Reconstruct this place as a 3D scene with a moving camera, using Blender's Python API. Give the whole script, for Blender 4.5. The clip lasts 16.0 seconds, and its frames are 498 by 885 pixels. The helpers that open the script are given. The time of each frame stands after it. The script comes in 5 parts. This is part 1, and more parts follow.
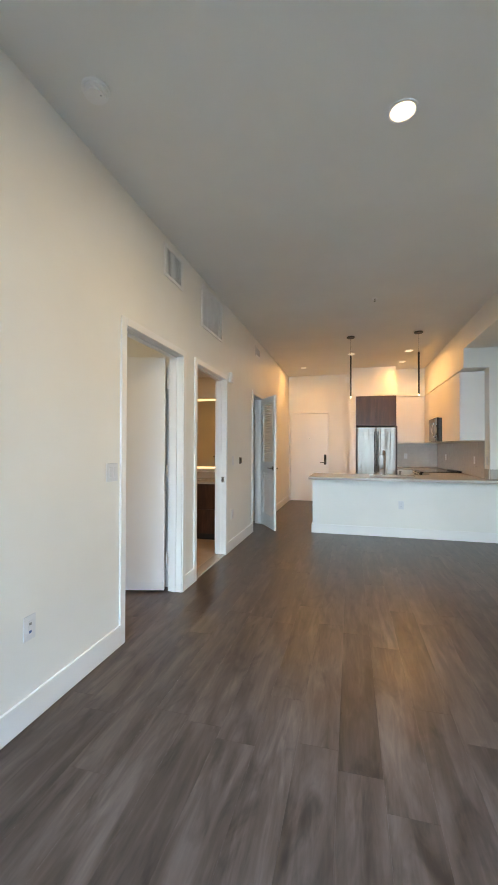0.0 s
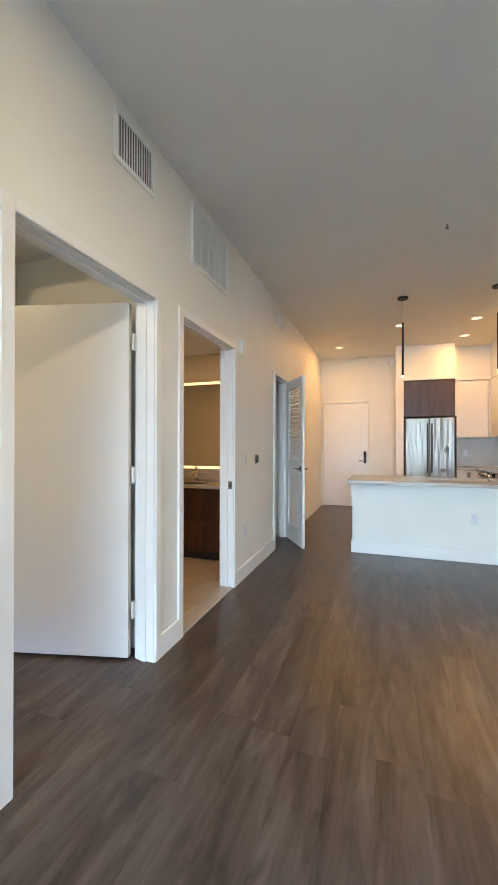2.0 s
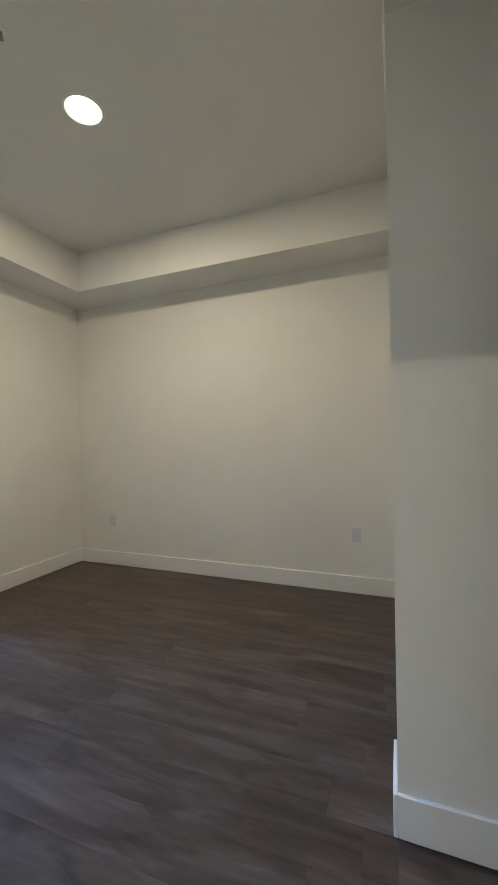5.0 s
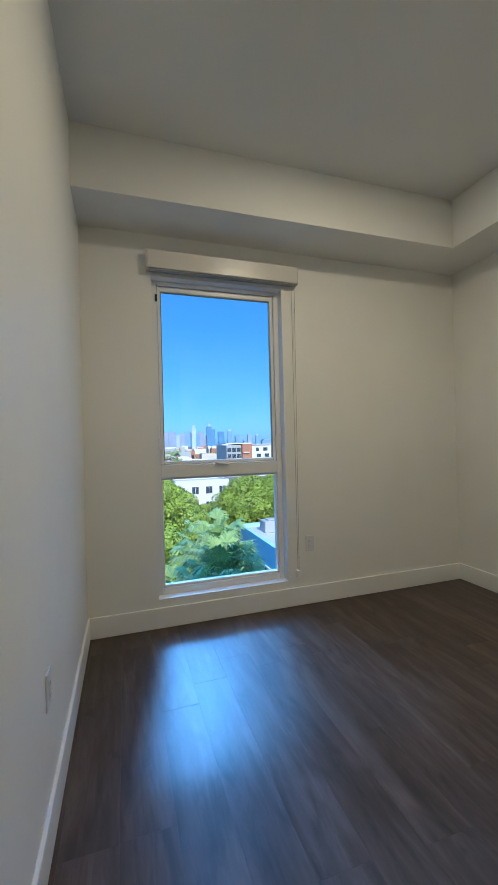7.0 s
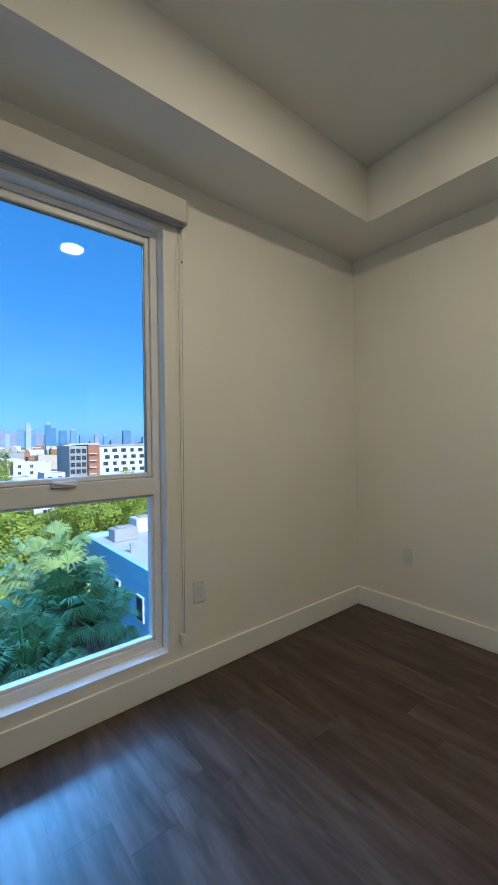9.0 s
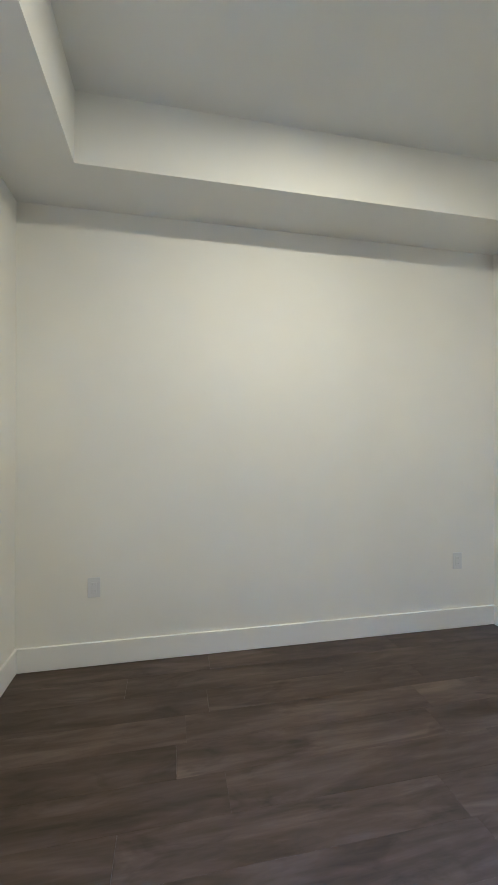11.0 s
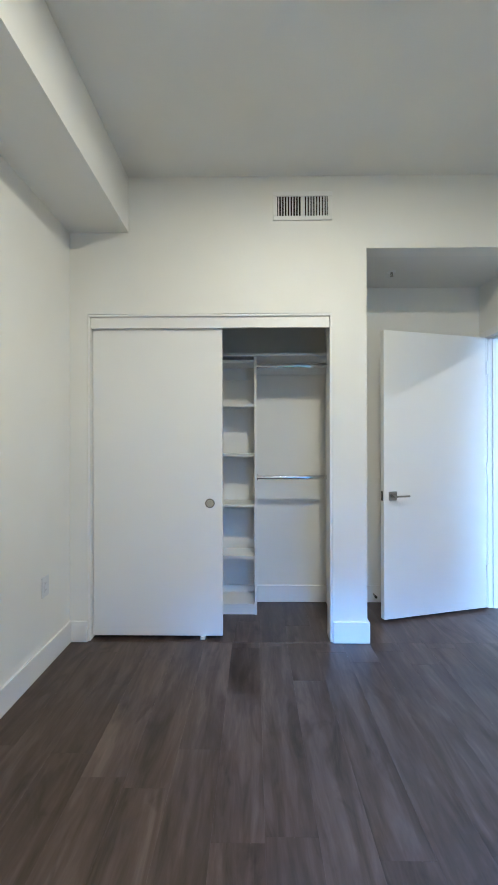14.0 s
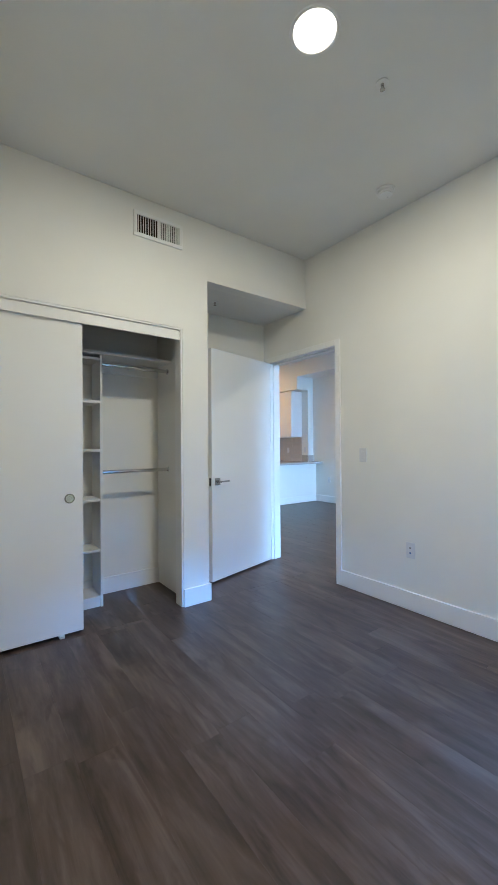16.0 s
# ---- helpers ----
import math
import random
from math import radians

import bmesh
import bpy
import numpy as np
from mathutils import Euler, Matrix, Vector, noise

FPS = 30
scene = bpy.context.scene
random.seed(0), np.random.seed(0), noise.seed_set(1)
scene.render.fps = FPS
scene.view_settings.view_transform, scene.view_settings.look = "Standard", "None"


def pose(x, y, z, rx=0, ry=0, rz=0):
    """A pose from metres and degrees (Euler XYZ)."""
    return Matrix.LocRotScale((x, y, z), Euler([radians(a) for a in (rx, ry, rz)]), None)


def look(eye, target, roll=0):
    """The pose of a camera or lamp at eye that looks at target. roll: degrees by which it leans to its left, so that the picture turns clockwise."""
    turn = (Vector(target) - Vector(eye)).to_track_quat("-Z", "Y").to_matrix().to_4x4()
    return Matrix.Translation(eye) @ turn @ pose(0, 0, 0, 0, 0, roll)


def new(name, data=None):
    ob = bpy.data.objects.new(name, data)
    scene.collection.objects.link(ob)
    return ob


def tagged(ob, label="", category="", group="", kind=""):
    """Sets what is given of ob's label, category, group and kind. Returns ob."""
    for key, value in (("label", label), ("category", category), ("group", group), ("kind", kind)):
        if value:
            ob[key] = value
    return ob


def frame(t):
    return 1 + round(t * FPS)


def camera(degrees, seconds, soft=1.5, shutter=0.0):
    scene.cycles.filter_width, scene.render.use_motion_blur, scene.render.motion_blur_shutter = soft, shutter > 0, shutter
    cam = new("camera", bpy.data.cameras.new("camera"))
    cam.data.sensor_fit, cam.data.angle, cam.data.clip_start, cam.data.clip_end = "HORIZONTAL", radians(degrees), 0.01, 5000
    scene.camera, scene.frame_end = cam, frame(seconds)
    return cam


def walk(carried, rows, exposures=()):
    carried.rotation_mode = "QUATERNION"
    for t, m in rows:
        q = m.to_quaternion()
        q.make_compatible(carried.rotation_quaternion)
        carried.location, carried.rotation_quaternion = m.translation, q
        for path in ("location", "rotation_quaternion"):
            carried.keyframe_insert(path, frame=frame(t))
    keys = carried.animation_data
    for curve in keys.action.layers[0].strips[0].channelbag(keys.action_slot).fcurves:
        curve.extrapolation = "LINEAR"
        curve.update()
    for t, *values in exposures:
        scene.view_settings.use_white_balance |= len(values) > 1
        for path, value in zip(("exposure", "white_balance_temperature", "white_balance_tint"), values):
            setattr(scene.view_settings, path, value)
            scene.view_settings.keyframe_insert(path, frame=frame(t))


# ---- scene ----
cam = camera(65.3, 16.0)
PATH = [
    (0, (1.492, 0.14, 1.327), (0.985, 2.075, 1.35), 0.2),
    (0.5, (1.422, 0.413, 1.335), (1.144, 2.394, 1.359), 0.1),
    (1, (1.373, 0.719, 1.312), (1.158, 2.708, 1.332), 0.1),
    (1.5, (1.344, 1.07, 1.322), (0.983, 3.037, 1.334), 0.1),
    (2, (1.298, 1.43, 1.297), (0.633, 3.316, 1.305), 0.1),
    (2.5, (1.204, 1.79, 1.284), (0.157, 3.494, 1.288), -0.1),
    (3, (1.024, 2.128, 1.282), (-0.391, 3.542, 1.29), -0.1),
    (3.5, (0.8, 2.42, 1.283), (-0.919, 3.441, 1.282), -0.2),
    (3.7, (0.708, 2.517, 1.269), (-1.111, 3.348, 1.278), -0.2),
    (4.4, (0.36, 2.8, 1.262), (-1.64, 2.765, 1.268), -0.6),
    (5.1, (0.03, 2.885, 1.255), (-1.768, 2.07, 1.25), -1.1),
    (5.5, (-0.1, 2.845, 1.252), (-1.631, 1.6, 1.243), -1.3),
    (5.8, (-0.165, 2.793, 1.25), (-1.437, 1.25, 1.241), -1.4),
    (6, (-0.185, 2.72, 1.252), (-1.315, 1.07, 1.243), -1.4),
    (6.5, (-0.272, 2.558, 1.244), (-1.091, 0.733, 1.246), -1.5),
    (7, (-0.373, 2.403, 1.25), (-0.985, 0.499, 1.258), -1.5),
    (7.5, (-0.446, 2.191, 1.255), (-1.005, 0.271, 1.265), -1.5),
    (8, (-0.499, 1.967, 1.281), (-1.181, 0.087, 1.287), -1.3),
    (8.5, (-0.544, 1.75, 1.273), (-1.483, -0.016, 1.28), -1.1),
    (9, (-0.587, 1.515, 1.293), (-1.854, -0.032, 1.292), -0.9),
    (9.5, (-0.596, 1.274, 1.315), (-2.17, 0.041, 1.308), -0.4),
    (9.7, (-0.591, 1.187, 1.321), (-2.278, 0.113, 1.312), -0.1),
    (11.8, (-0.895, 0.339, 1.307), (-2.527, 1.494, 1.317), -0.6),
    (12, (-0.926, 0.365, 1.305), (-2.459, 1.65, 1.311), -0.7),
    (12.5, (-1.097, 0.306, 1.335), (-2.306, 1.9, 1.315), -0.5),
    (13, (-1.375, 0.233, 1.312), (-2.214, 2.049, 1.305), -0.3),
    (13.5, (-1.663, 0.263, 1.327), (-2.136, 2.206, 1.32), -0.2),
    (14, (-1.985, 0.295, 1.315), (-2.01, 2.295, 1.319), -0.1),
    (14.5, (-2.298, 0.284, 1.3), (-1.888, 2.241, 1.316), -0.2),
    (15, (-2.541, 0.216, 1.282), (-1.797, 2.072, 1.308), -0.3),
    (15.5, (-2.733, 0.152, 1.267), (-1.732, 1.883, 1.294), -0.4),
    (16, (-2.855, 0.121, 1.259), (-1.666, 1.73, 1.272), -0.4),
]
walk(cam, [(t, look(eye, target, roll)) for t, eye, target, roll in PATH], [(0.0, 0.36, 7050, 13), (2.0, 0.54, 6650, 12), (3.7, 0.56, 6100, 11), (5.8, 0.06, 5250, 8), (7.5, -0.06, 5350, 8), (9.7, -0.14, 5450, 8), (11.8, 1.28, 4700, 8), (16.0, 0.68, 4850, 8)])

# ---- world, sun and window light ----
SUN_EL = radians(38)
world = bpy.data.worlds.new("world")
scene.world = world
world.use_nodes = True
wn = world.node_tree.nodes
sky = wn.new("ShaderNodeTexSky")
sky.sky_type = "NISHITA"
sky.sun_disc = False
sky.sun_elevation = SUN_EL
sky.sun_rotation = 0.0
sky.dust_density = 0.7
sky.ozone_density = 2.6
tint = wn.new("ShaderNodeMix")
tint.data_type, tint.blend_type = "RGBA", "MULTIPLY"
tint.inputs["Factor"].default_value = 1.0
tint.inputs["B"].default_value = (0.52, 0.80, 0.98, 1)
world.node_tree.links.new(sky.outputs["Color"], tint.inputs["A"])
clear = wn.new("ShaderNodeMix")
clear.data_type = "RGBA"
clear.inputs["Factor"].default_value = 0.35
clear.inputs["B"].default_value = (0.40, 3.4, 9.4, 1)
world.node_tree.links.new(tint.outputs["Result"], clear.inputs["A"])
world.node_tree.links.new(clear.outputs["Result"], wn["Background"].inputs["Color"])
wn["Background"].inputs["Strength"].default_value = 0.15

sun = new("sun", bpy.data.lights.new("sun", "SUN"))
sun.data.energy, sun.data.angle, sun.data.color = 5.0, radians(0.5), (1.0, 0.94, 0.84)
sun.matrix_world = look((0, 40 * math.cos(SUN_EL), 40 * math.sin(SUN_EL)), (0, 0, 0))


def area_lamp(name, eye, target, size, size_y, watts, color, shape="RECTANGLE", spread=180):
    ob = new(name, bpy.data.lights.new(name, "AREA"))
    ob.data.shape, ob.data.size, ob.data.size_y = shape, size, size_y
    ob.data.energy, ob.data.color, ob.data.spread = watts, color, radians(spread)
    ob.matrix_world = look(eye, target)
    return ob


WARM = (1.0, 0.78, 0.46)
AMBER = (1.0, 0.52, 0.16)
# sky light entering by the living room's glass front and by the bedroom window
area_lamp("sky_light_living", (1.75, -1.75, 1.60), (1.75, 3.2, 0.10), 2.5, 2.2, 44, (0.58, 0.82, 1.0), spread=72)
area_lamp("sky_light_bedroom", (0.0, -30.0, 21.3), (-1.06, -0.4, 1.2), 19.0, 4.2, 5200, (0.18, 0.50, 1.0), spread=110)

# ---- materials ----
def nodes_of(name):
    m = bpy.data.materials.new(name)
    m.use_nodes = True
    return m, m.node_tree.nodes, m.node_tree.links, m.node_tree.nodes["Principled BSDF"]


def coords(n, l, scale, stretch=(1, 1, 1), per_object=0.0):
    geo = n.new("ShaderNodeNewGeometry")
    out = geo.outputs["Position"]
    if per_object:
        info = n.new("ShaderNodeObjectInfo")
        mul = n.new("ShaderNodeMath")
        mul.operation = "MULTIPLY"
        mul.inputs[1].default_value = per_object
        l.new(info.outputs["Random"], mul.inputs[0])
        add = n.new("ShaderNodeVectorMath")
        add.operation = "ADD"
        l.new(out, add.inputs[0])
        l.new(mul.outputs[0], add.inputs[1])
        out = add.outputs[0]
    mp = n.new("ShaderNodeMapping")
    mp.inputs["Scale"].default_value = [scale * s for s in stretch]
    l.new(out, mp.inputs["Vector"])
    return mp.outputs[0]


def noise_tex(n, l, vec, detail=4, rough=0.55, distortion=0.0):
    t = n.new("ShaderNodeTexNoise")
    t.inputs["Scale"].default_value = 1.0
    t.inputs["Detail"].default_value = detail
    t.inputs["Roughness"].default_value = rough
    t.inputs["Distortion"].default_value = distortion
    l.new(vec, t.inputs["Vector"])
    return t.outputs["Fac"]


def ramp(n, l, fac, stops):
    r = n.new("ShaderNodeValToRGB")
    while len(r.color_ramp.elements) < len(stops):
        r.color_ramp.elements.new(0.5)
    for e, (p, c) in zip(r.color_ramp.elements, stops):
        e.position, e.color = p, (*c, 1)
    l.new(fac, r.inputs[0])
    return r.outputs["Color"]


def mix(n, l, a, b, fac, kind="MIX"):
    m = n.new("ShaderNodeMix")
    m.data_type, m.blend_type = "RGBA", kind
    if isinstance(fac, float):
        m.inputs["Factor"].default_value = fac
    else:
        l.new(fac, m.inputs["Factor"])
    l.new(a, m.inputs["A"])
    l.new(b, m.inputs["B"])
    return m.outputs["Result"]


def bump(n, l, bsdf, height, strength, distance):
    b = n.new("ShaderNodeBump")
    b.inputs["Strength"].default_value, b.inputs["Distance"].default_value = strength, distance
    l.new(height, b.inputs["Height"])
    l.new(b.outputs[0], bsdf.inputs["Normal"])


def painted(name, color, rough=0.6, grain=140, relief=0.12, wear=0.03):
    """Paint over plaster or board: a fine orange peel and faint broad unevenness."""
    m, n, l, b = nodes_of(name)
    broad = noise_tex(n, l, coords(n, l, 1.3), 3)
    lo, hi = [c * (1 - wear) for c in color], [min(1, c * (1 + wear)) for c in color]
    l.new(ramp(n, l, broad, [(0.3, lo), (0.7, hi)]), b.inputs["Base Color"])
    b.inputs["Roughness"].default_value = rough
    bump(n, l, b, noise_tex(n, l, coords(n, l, grain), 2), relief, 0.002)
    return m


def metal(name, color, rough, stretch=(1, 1, 1), scale=300, wave=0.0):
    m, n, l, b = nodes_of(name)
    b.inputs["Metallic"].default_value = 1
    b.inputs["Base Color"].default_value = (*color, 1)
    f = noise_tex(n, l, coords(n, l, scale, stretch), 2)
    r = n.new("ShaderNodeMapRange")
    r.inputs["To Min"].default_value, r.inputs["To Max"].default_value = rough * 0.8, rough * 1.25
    l.new(f, r.inputs["Value"])
    l.new(r.outputs[0], b.inputs["Roughness"])
    if wave:
        bump(n, l, b, noise_tex(n, l, coords(n, l, 9, (1, 1, 0.06)), 2), wave, 0.03)
    return m


def wood(name, dark, mid, light, stretch, scale, rough, per_object=37.0, streak=7.0, relief=0.08):
    m, n, l, b = nodes_of(name)
    grain = noise_tex(n, l, coords(n, l, scale * 2.9, stretch, per_object), 6, 0.66, 0.8)
    broad = noise_tex(n, l, coords(n, l, scale, [s ** 0.7 for s in stretch], per_object), 4, 0.6, 1.2)
    c1 = ramp(n, l, grain, [(0.39, dark), (0.5, mid), (0.63, light)])
    c2 = ramp(n, l, broad, [(0.38, dark), (0.5, mid), (0.63, light)])
    c = mix(n, l, c1, c2, 0.56)
    info = n.new("ShaderNodeObjectInfo")
    tone = ramp(n, l, info.outputs["Random"], [(0.0, (0.78, 0.77, 0.77)), (0.55, (0.97, 0.96, 0.96)), (1.0, (1.17, 1.17, 1.18))])
    c = mix(n, l, c, tone, 1.0, "MULTIPLY")
    l.new(c, b.inputs["Base Color"])
    r = n.new("ShaderNodeMapRange")
    r.inputs["To Min"].default_value, r.inputs["To Max"].default_value = rough * 0.85, rough * 1.2
    l.new(grain, r.inputs["Value"])
    l.new(r.outputs[0], b.inputs["Roughness"])
    bump(n, l, b, grain, relief, 0.001)
    return m


def plank_wood(name, dark, mid, light, rough):
    """Wood-look vinyl: long soft figure, fine pores and a few dark cloudy patches, shifted plank by plank."""
    m, n, l, b = nodes_of(name)
    fine = noise_tex(n, l, coords(n, l, 5.0, (7, 0.9, 1), 37.0), 6, 0.62, 0.8)
    figure = noise_tex(n, l, coords(n, l, 1.9, (5.5, 0.75, 1), 37.0), 4, 0.56, 0.8)
    cloud = noise_tex(n, l, coords(n, l, 3.2, (3.0, 1.0, 1), 53.0), 4, 0.55, 1.0)
    c1 = ramp(n, l, fine, [(0.31, dark), (0.5, mid), (0.70, light)])
    c2 = ramp(n, l, figure, [(0.32, dark), (0.5, mid), (0.69, light)])
    c = mix(n, l, c1, c2, 0.70)
    c = mix(n, l, c, ramp(n, l, cloud, [(0.30, (0.60, 0.58, 0.57)), (0.45, (1.0, 1.0, 1.0)), (0.70, (1.10, 1.09, 1.08))]), 1.0, "MULTIPLY")
    info = n.new("ShaderNodeObjectInfo")
    tone = ramp(n, l, info.outputs["Random"], [(0.0, (0.84, 0.83, 0.83)), (0.55, (0.99, 0.98, 0.98)), (1.0, (1.16, 1.16, 1.17))])
    l.new(mix(n, l, c, tone, 1.0, "MULTIPLY"), b.inputs["Base Color"])
    r = n.new("ShaderNodeMapRange")
    r.inputs["To Min"].default_value, r.inputs["To Max"].default_value = rough * 0.8, rough * 1.25
    l.new(figure, r.inputs["Value"])
    l.new(r.outputs[0], b.inputs["Roughness"])
    bump(n, l, b, fine, 0.07, 0.001)
    return m


def plain(name, color, rough=0.5, relief=0.0, scale=200, spread=0.06, metallic=0.0):
    m, n, l, b = nodes_of(name)
    f = noise_tex(n, l, coords(n, l, scale), 3)
    l.new(ramp(n, l, f, [(0.3, [c * (1 - spread) for c in color]), (0.7, [c * (1 + spread) for c in color])]), b.inputs["Base Color"])
    b.inputs["Roughness"].default_value, b.inputs["Metallic"].default_value = rough, metallic
    if relief:
        bump(n, l, b, f, relief, 0.002)
    return m


def glowing(name, color, strength):
    m, n, l, b = nodes_of(name)
    b.inputs["Base Color"].default_value = (0.8, 0.8, 0.8, 1)
    b.inputs["Emission Color"].default_value = (*color, 1)
    b.inputs["Emission Strength"].default_value = strength
    return m


def glass(name, tint=(1, 1, 1)):
    m, n, l, b = nodes_of(name)
    b.inputs["Base Color"].default_value = (*tint, 1)
    b.inputs["Roughness"].default_value = 0.0
    b.inputs["IOR"].default_value = 1.45
    b.inputs["Transmission Weight"].default_value = 1.0
    return m


def mirror(name):
    m, n, l, b = nodes_of(name)
    b.inputs["Base Color"].default_value = (0.9, 0.9, 0.9, 1)
    b.inputs["Metallic"].default_value, b.inputs["Roughness"].default_value = 1.0, 0.01
    return m


def foliage(name, a, c, scale=0.6):
    m, n, l, b = nodes_of(name)
    geo = n.new("ShaderNodeNewGeometry")
    col = ramp(n, l, geo.outputs["Random Per Island"], [(0.0, a), (1.0, c)])
    broad = ramp(n, l, noise_tex(n, l, coords(n, l, scale), 3), [(0.3, (0.75, 0.75, 0.75)), (0.7, (1.15, 1.15, 1.1))])
    l.new(mix(n, l, col, broad, 1.0, "MULTIPLY"), b.inputs["Base Color"])
    b.inputs["Roughness"].default_value = 0.55
    return m


WALL = painted("wall_paint", (0.795, 0.785, 0.745), 0.55, 160, 0.16)
CEIL = painted("ceiling_paint", (0.77, 0.765, 0.735), 0.75, 120, 0.2)
TRIM = painted("trim_paint", (0.82, 0.815, 0.80), 0.32, 40, 0.03, 0.015)
DOOR = painted("door_paint", (0.81, 0.805, 0.785), 0.30, 30, 0.03, 0.015)
VINYL = painted("window_vinyl", (0.78, 0.78, 0.77), 0.35, 30, 0.02, 0.02)
PLASTIC = painted("white_plastic", (0.80, 0.80, 0.79), 0.35, 60, 0.02, 0.01)
MELAMINE = painted("white_melamine", (0.78, 0.775, 0.755), 0.35, 60, 0.02, 0.015)
CABWHITE = painted("matt_white_cabinet", (0.80, 0.775, 0.745), 0.45, 60, 0.02, 0.015)
CASSETTE = painted("blind_cassette", (0.66, 0.63, 0.595), 0.30, 60, 0.02, 0.015)
SHADE = plain("shade_fabric", (0.30, 0.31, 0.33), 0.7, 0.1, 500)
FLOOR = plank_wood("floor_plank_vinyl", (0.032, 0.0215, 0.016), (0.070, 0.049, 0.039), (0.134, 0.101, 0.084), 0.31)
FLOOR.node_tree.nodes["Principled BSDF"].inputs["Specular IOR Level"].default_value = 0.37
DARKWOOD = wood("dark_walnut", (0.030, 0.013, 0.008), (0.055, 0.024, 0.014), (0.095, 0.043, 0.026), (6, 6, 0.5), 1.5, 0.38)
QUARTZ = plain("quartz_counter", (0.45, 0.43, 0.40), 0.20, 0, 90, 0.05)
TILE = plain("glazed_tile", (0.55, 0.52, 0.49), 0.16, 0.05, 14, 0.05)
GROUT = plain("grout", (0.48, 0.46, 0.43), 0.85, 0.2, 300)
BATHTILE = plain("porcelain_floor_tile", (0.42, 0.36, 0.30), 0.45, 0.05, 9, 0.08)
STEEL = metal("brushed_steel", (0.30, 0.285, 0.265), 0.33, (1, 1, 0.01), 500, 0.9)
CHROME = metal("chrome", (0.72, 0.72, 0.72), 0.10)
NICKEL = metal("satin_nickel", (0.36, 0.34, 0.31), 0.26)
BLACK = plain("black_metal", (0.02, 0.02, 0.02), 0.4)
BLACKGLASS = plain("black_glass", (0.008, 0.008, 0.009), 0.06)
PLATE = painted("wall_plate_plastic", (0.68, 0.69, 0.71), 0.35, 60, 0.02, 0.01)
VENTSHADE = plain("grey_vent_shade", (0.17, 0.17, 0.17), 0.9)
DARKVENTSHADE = plain("dark_vent_shade", (0.012, 0.012, 0.012), 0.9)
GREY = plain("grey_plastic", (0.25, 0.25, 0.25), 0.5)
LINE = plain("grey_print", (0.35, 0.35, 0.35), 0.6)
BLUE = plain("blue_jack", (0.05, 0.12, 0.30), 0.5)
LENS = glowing("lamp_lens", (1.0, 0.78, 0.50), 1.7)
LED = glowing("led_strip", (1.0, 0.66, 0.30), 1.1)
TIP = glowing("pendant_tip", (1.0, 0.74, 0.40), 9.0)
PANE = glass("window_glass")
MIRROR = mirror("mirror_silver")

# ---- mesh helpers ----
def box(bm, x0, x1, y0, y1, z0, z1, bevel=0.0, m=None):
    made = bmesh.ops.create_cube(bm, size=1)["verts"]
    for v in made:
        v.co = Vector((x0 + (v.co.x + 0.5) * (x1 - x0), y0 + (v.co.y + 0.5) * (y1 - y0), z0 + (v.co.z + 0.5) * (z1 - z0)))
    if bevel:
        edges = list({e for v in made for e in v.link_edges})
        made = bmesh.ops.bevel(bm, geom=edges, offset=bevel, segments=1, affect="EDGES", clamp_overlap=True)["verts"]
    if m is not None:
        bmesh.ops.transform(bm, matrix=m, verts=[v for v in made if v.is_valid])


def rod(bm, a, b, r, seg=14, r2=None):
    a, b = Vector(a), Vector(b)
    d = b - a
    m = Matrix.Translation((a + b) / 2) @ d.to_track_quat("Z", "Y").to_matrix().to_4x4()
    bmesh.ops.create_cone(bm, cap_ends=True, segments=seg, radius1=r, radius2=r if r2 is None else r2, depth=d.length, matrix=m)


def disc(bm, c, r, h, seg=28, bevel=0.0):
    """An upright puck from c downwards (h < 0) or upwards."""
    rod(bm, c, (c[0], c[1], c[2] + h), r, seg)
    if bevel:
        rim = [e for e in bm.edges if abs(e.verts[0].co.z - e.verts[1].co.z) < 1e-6 and abs(e.verts[0].co.z - (c[2] + h)) < 1e-6]
        bmesh.ops.bevel(bm, geom=rim, offset=bevel, segments=2, affect="EDGES")


def part(name, bm, material, parent=None, label="", smooth=False):
    me = bpy.data.meshes.new(name)
    bmesh.ops.recalc_face_normals(bm, faces=bm.faces)
    bm.to_mesh(me)
    bm.free()
    me.materials.append(material)
    if smooth:
        me.shade_smooth()
        me.set_sharp_from_angle(angle=radians(35))
    ob = new(name, me)
    if parent is not None:
        ob.parent = parent
        ob.matrix_parent_inverse = parent.matrix_world.inverted()
    if label:
        ob["label"] = label
    return ob


def boxes(name, material, parent, *bs, bevel=0.0, label="", m=None):
    bm = bmesh.new()
    for b in bs:
        box(bm, *b, bevel=bevel, m=m)
    return part(name, bm, material, parent, label)


def thing(name, at, label, category, group="", kind=""):
    ob = new(name)
    ob.location = at
    ob.empty_display_size = 0.05
    bpy.context.view_layer.update()
    return tagged(ob, label, category, group, kind)


def structure(name, material, *bs, label="", category="", bevel=0.0):
    ob = boxes(name, material, None, *bs, bevel=bevel)
    return tagged(ob, label, category or name.split("_")[0], kind="structure")


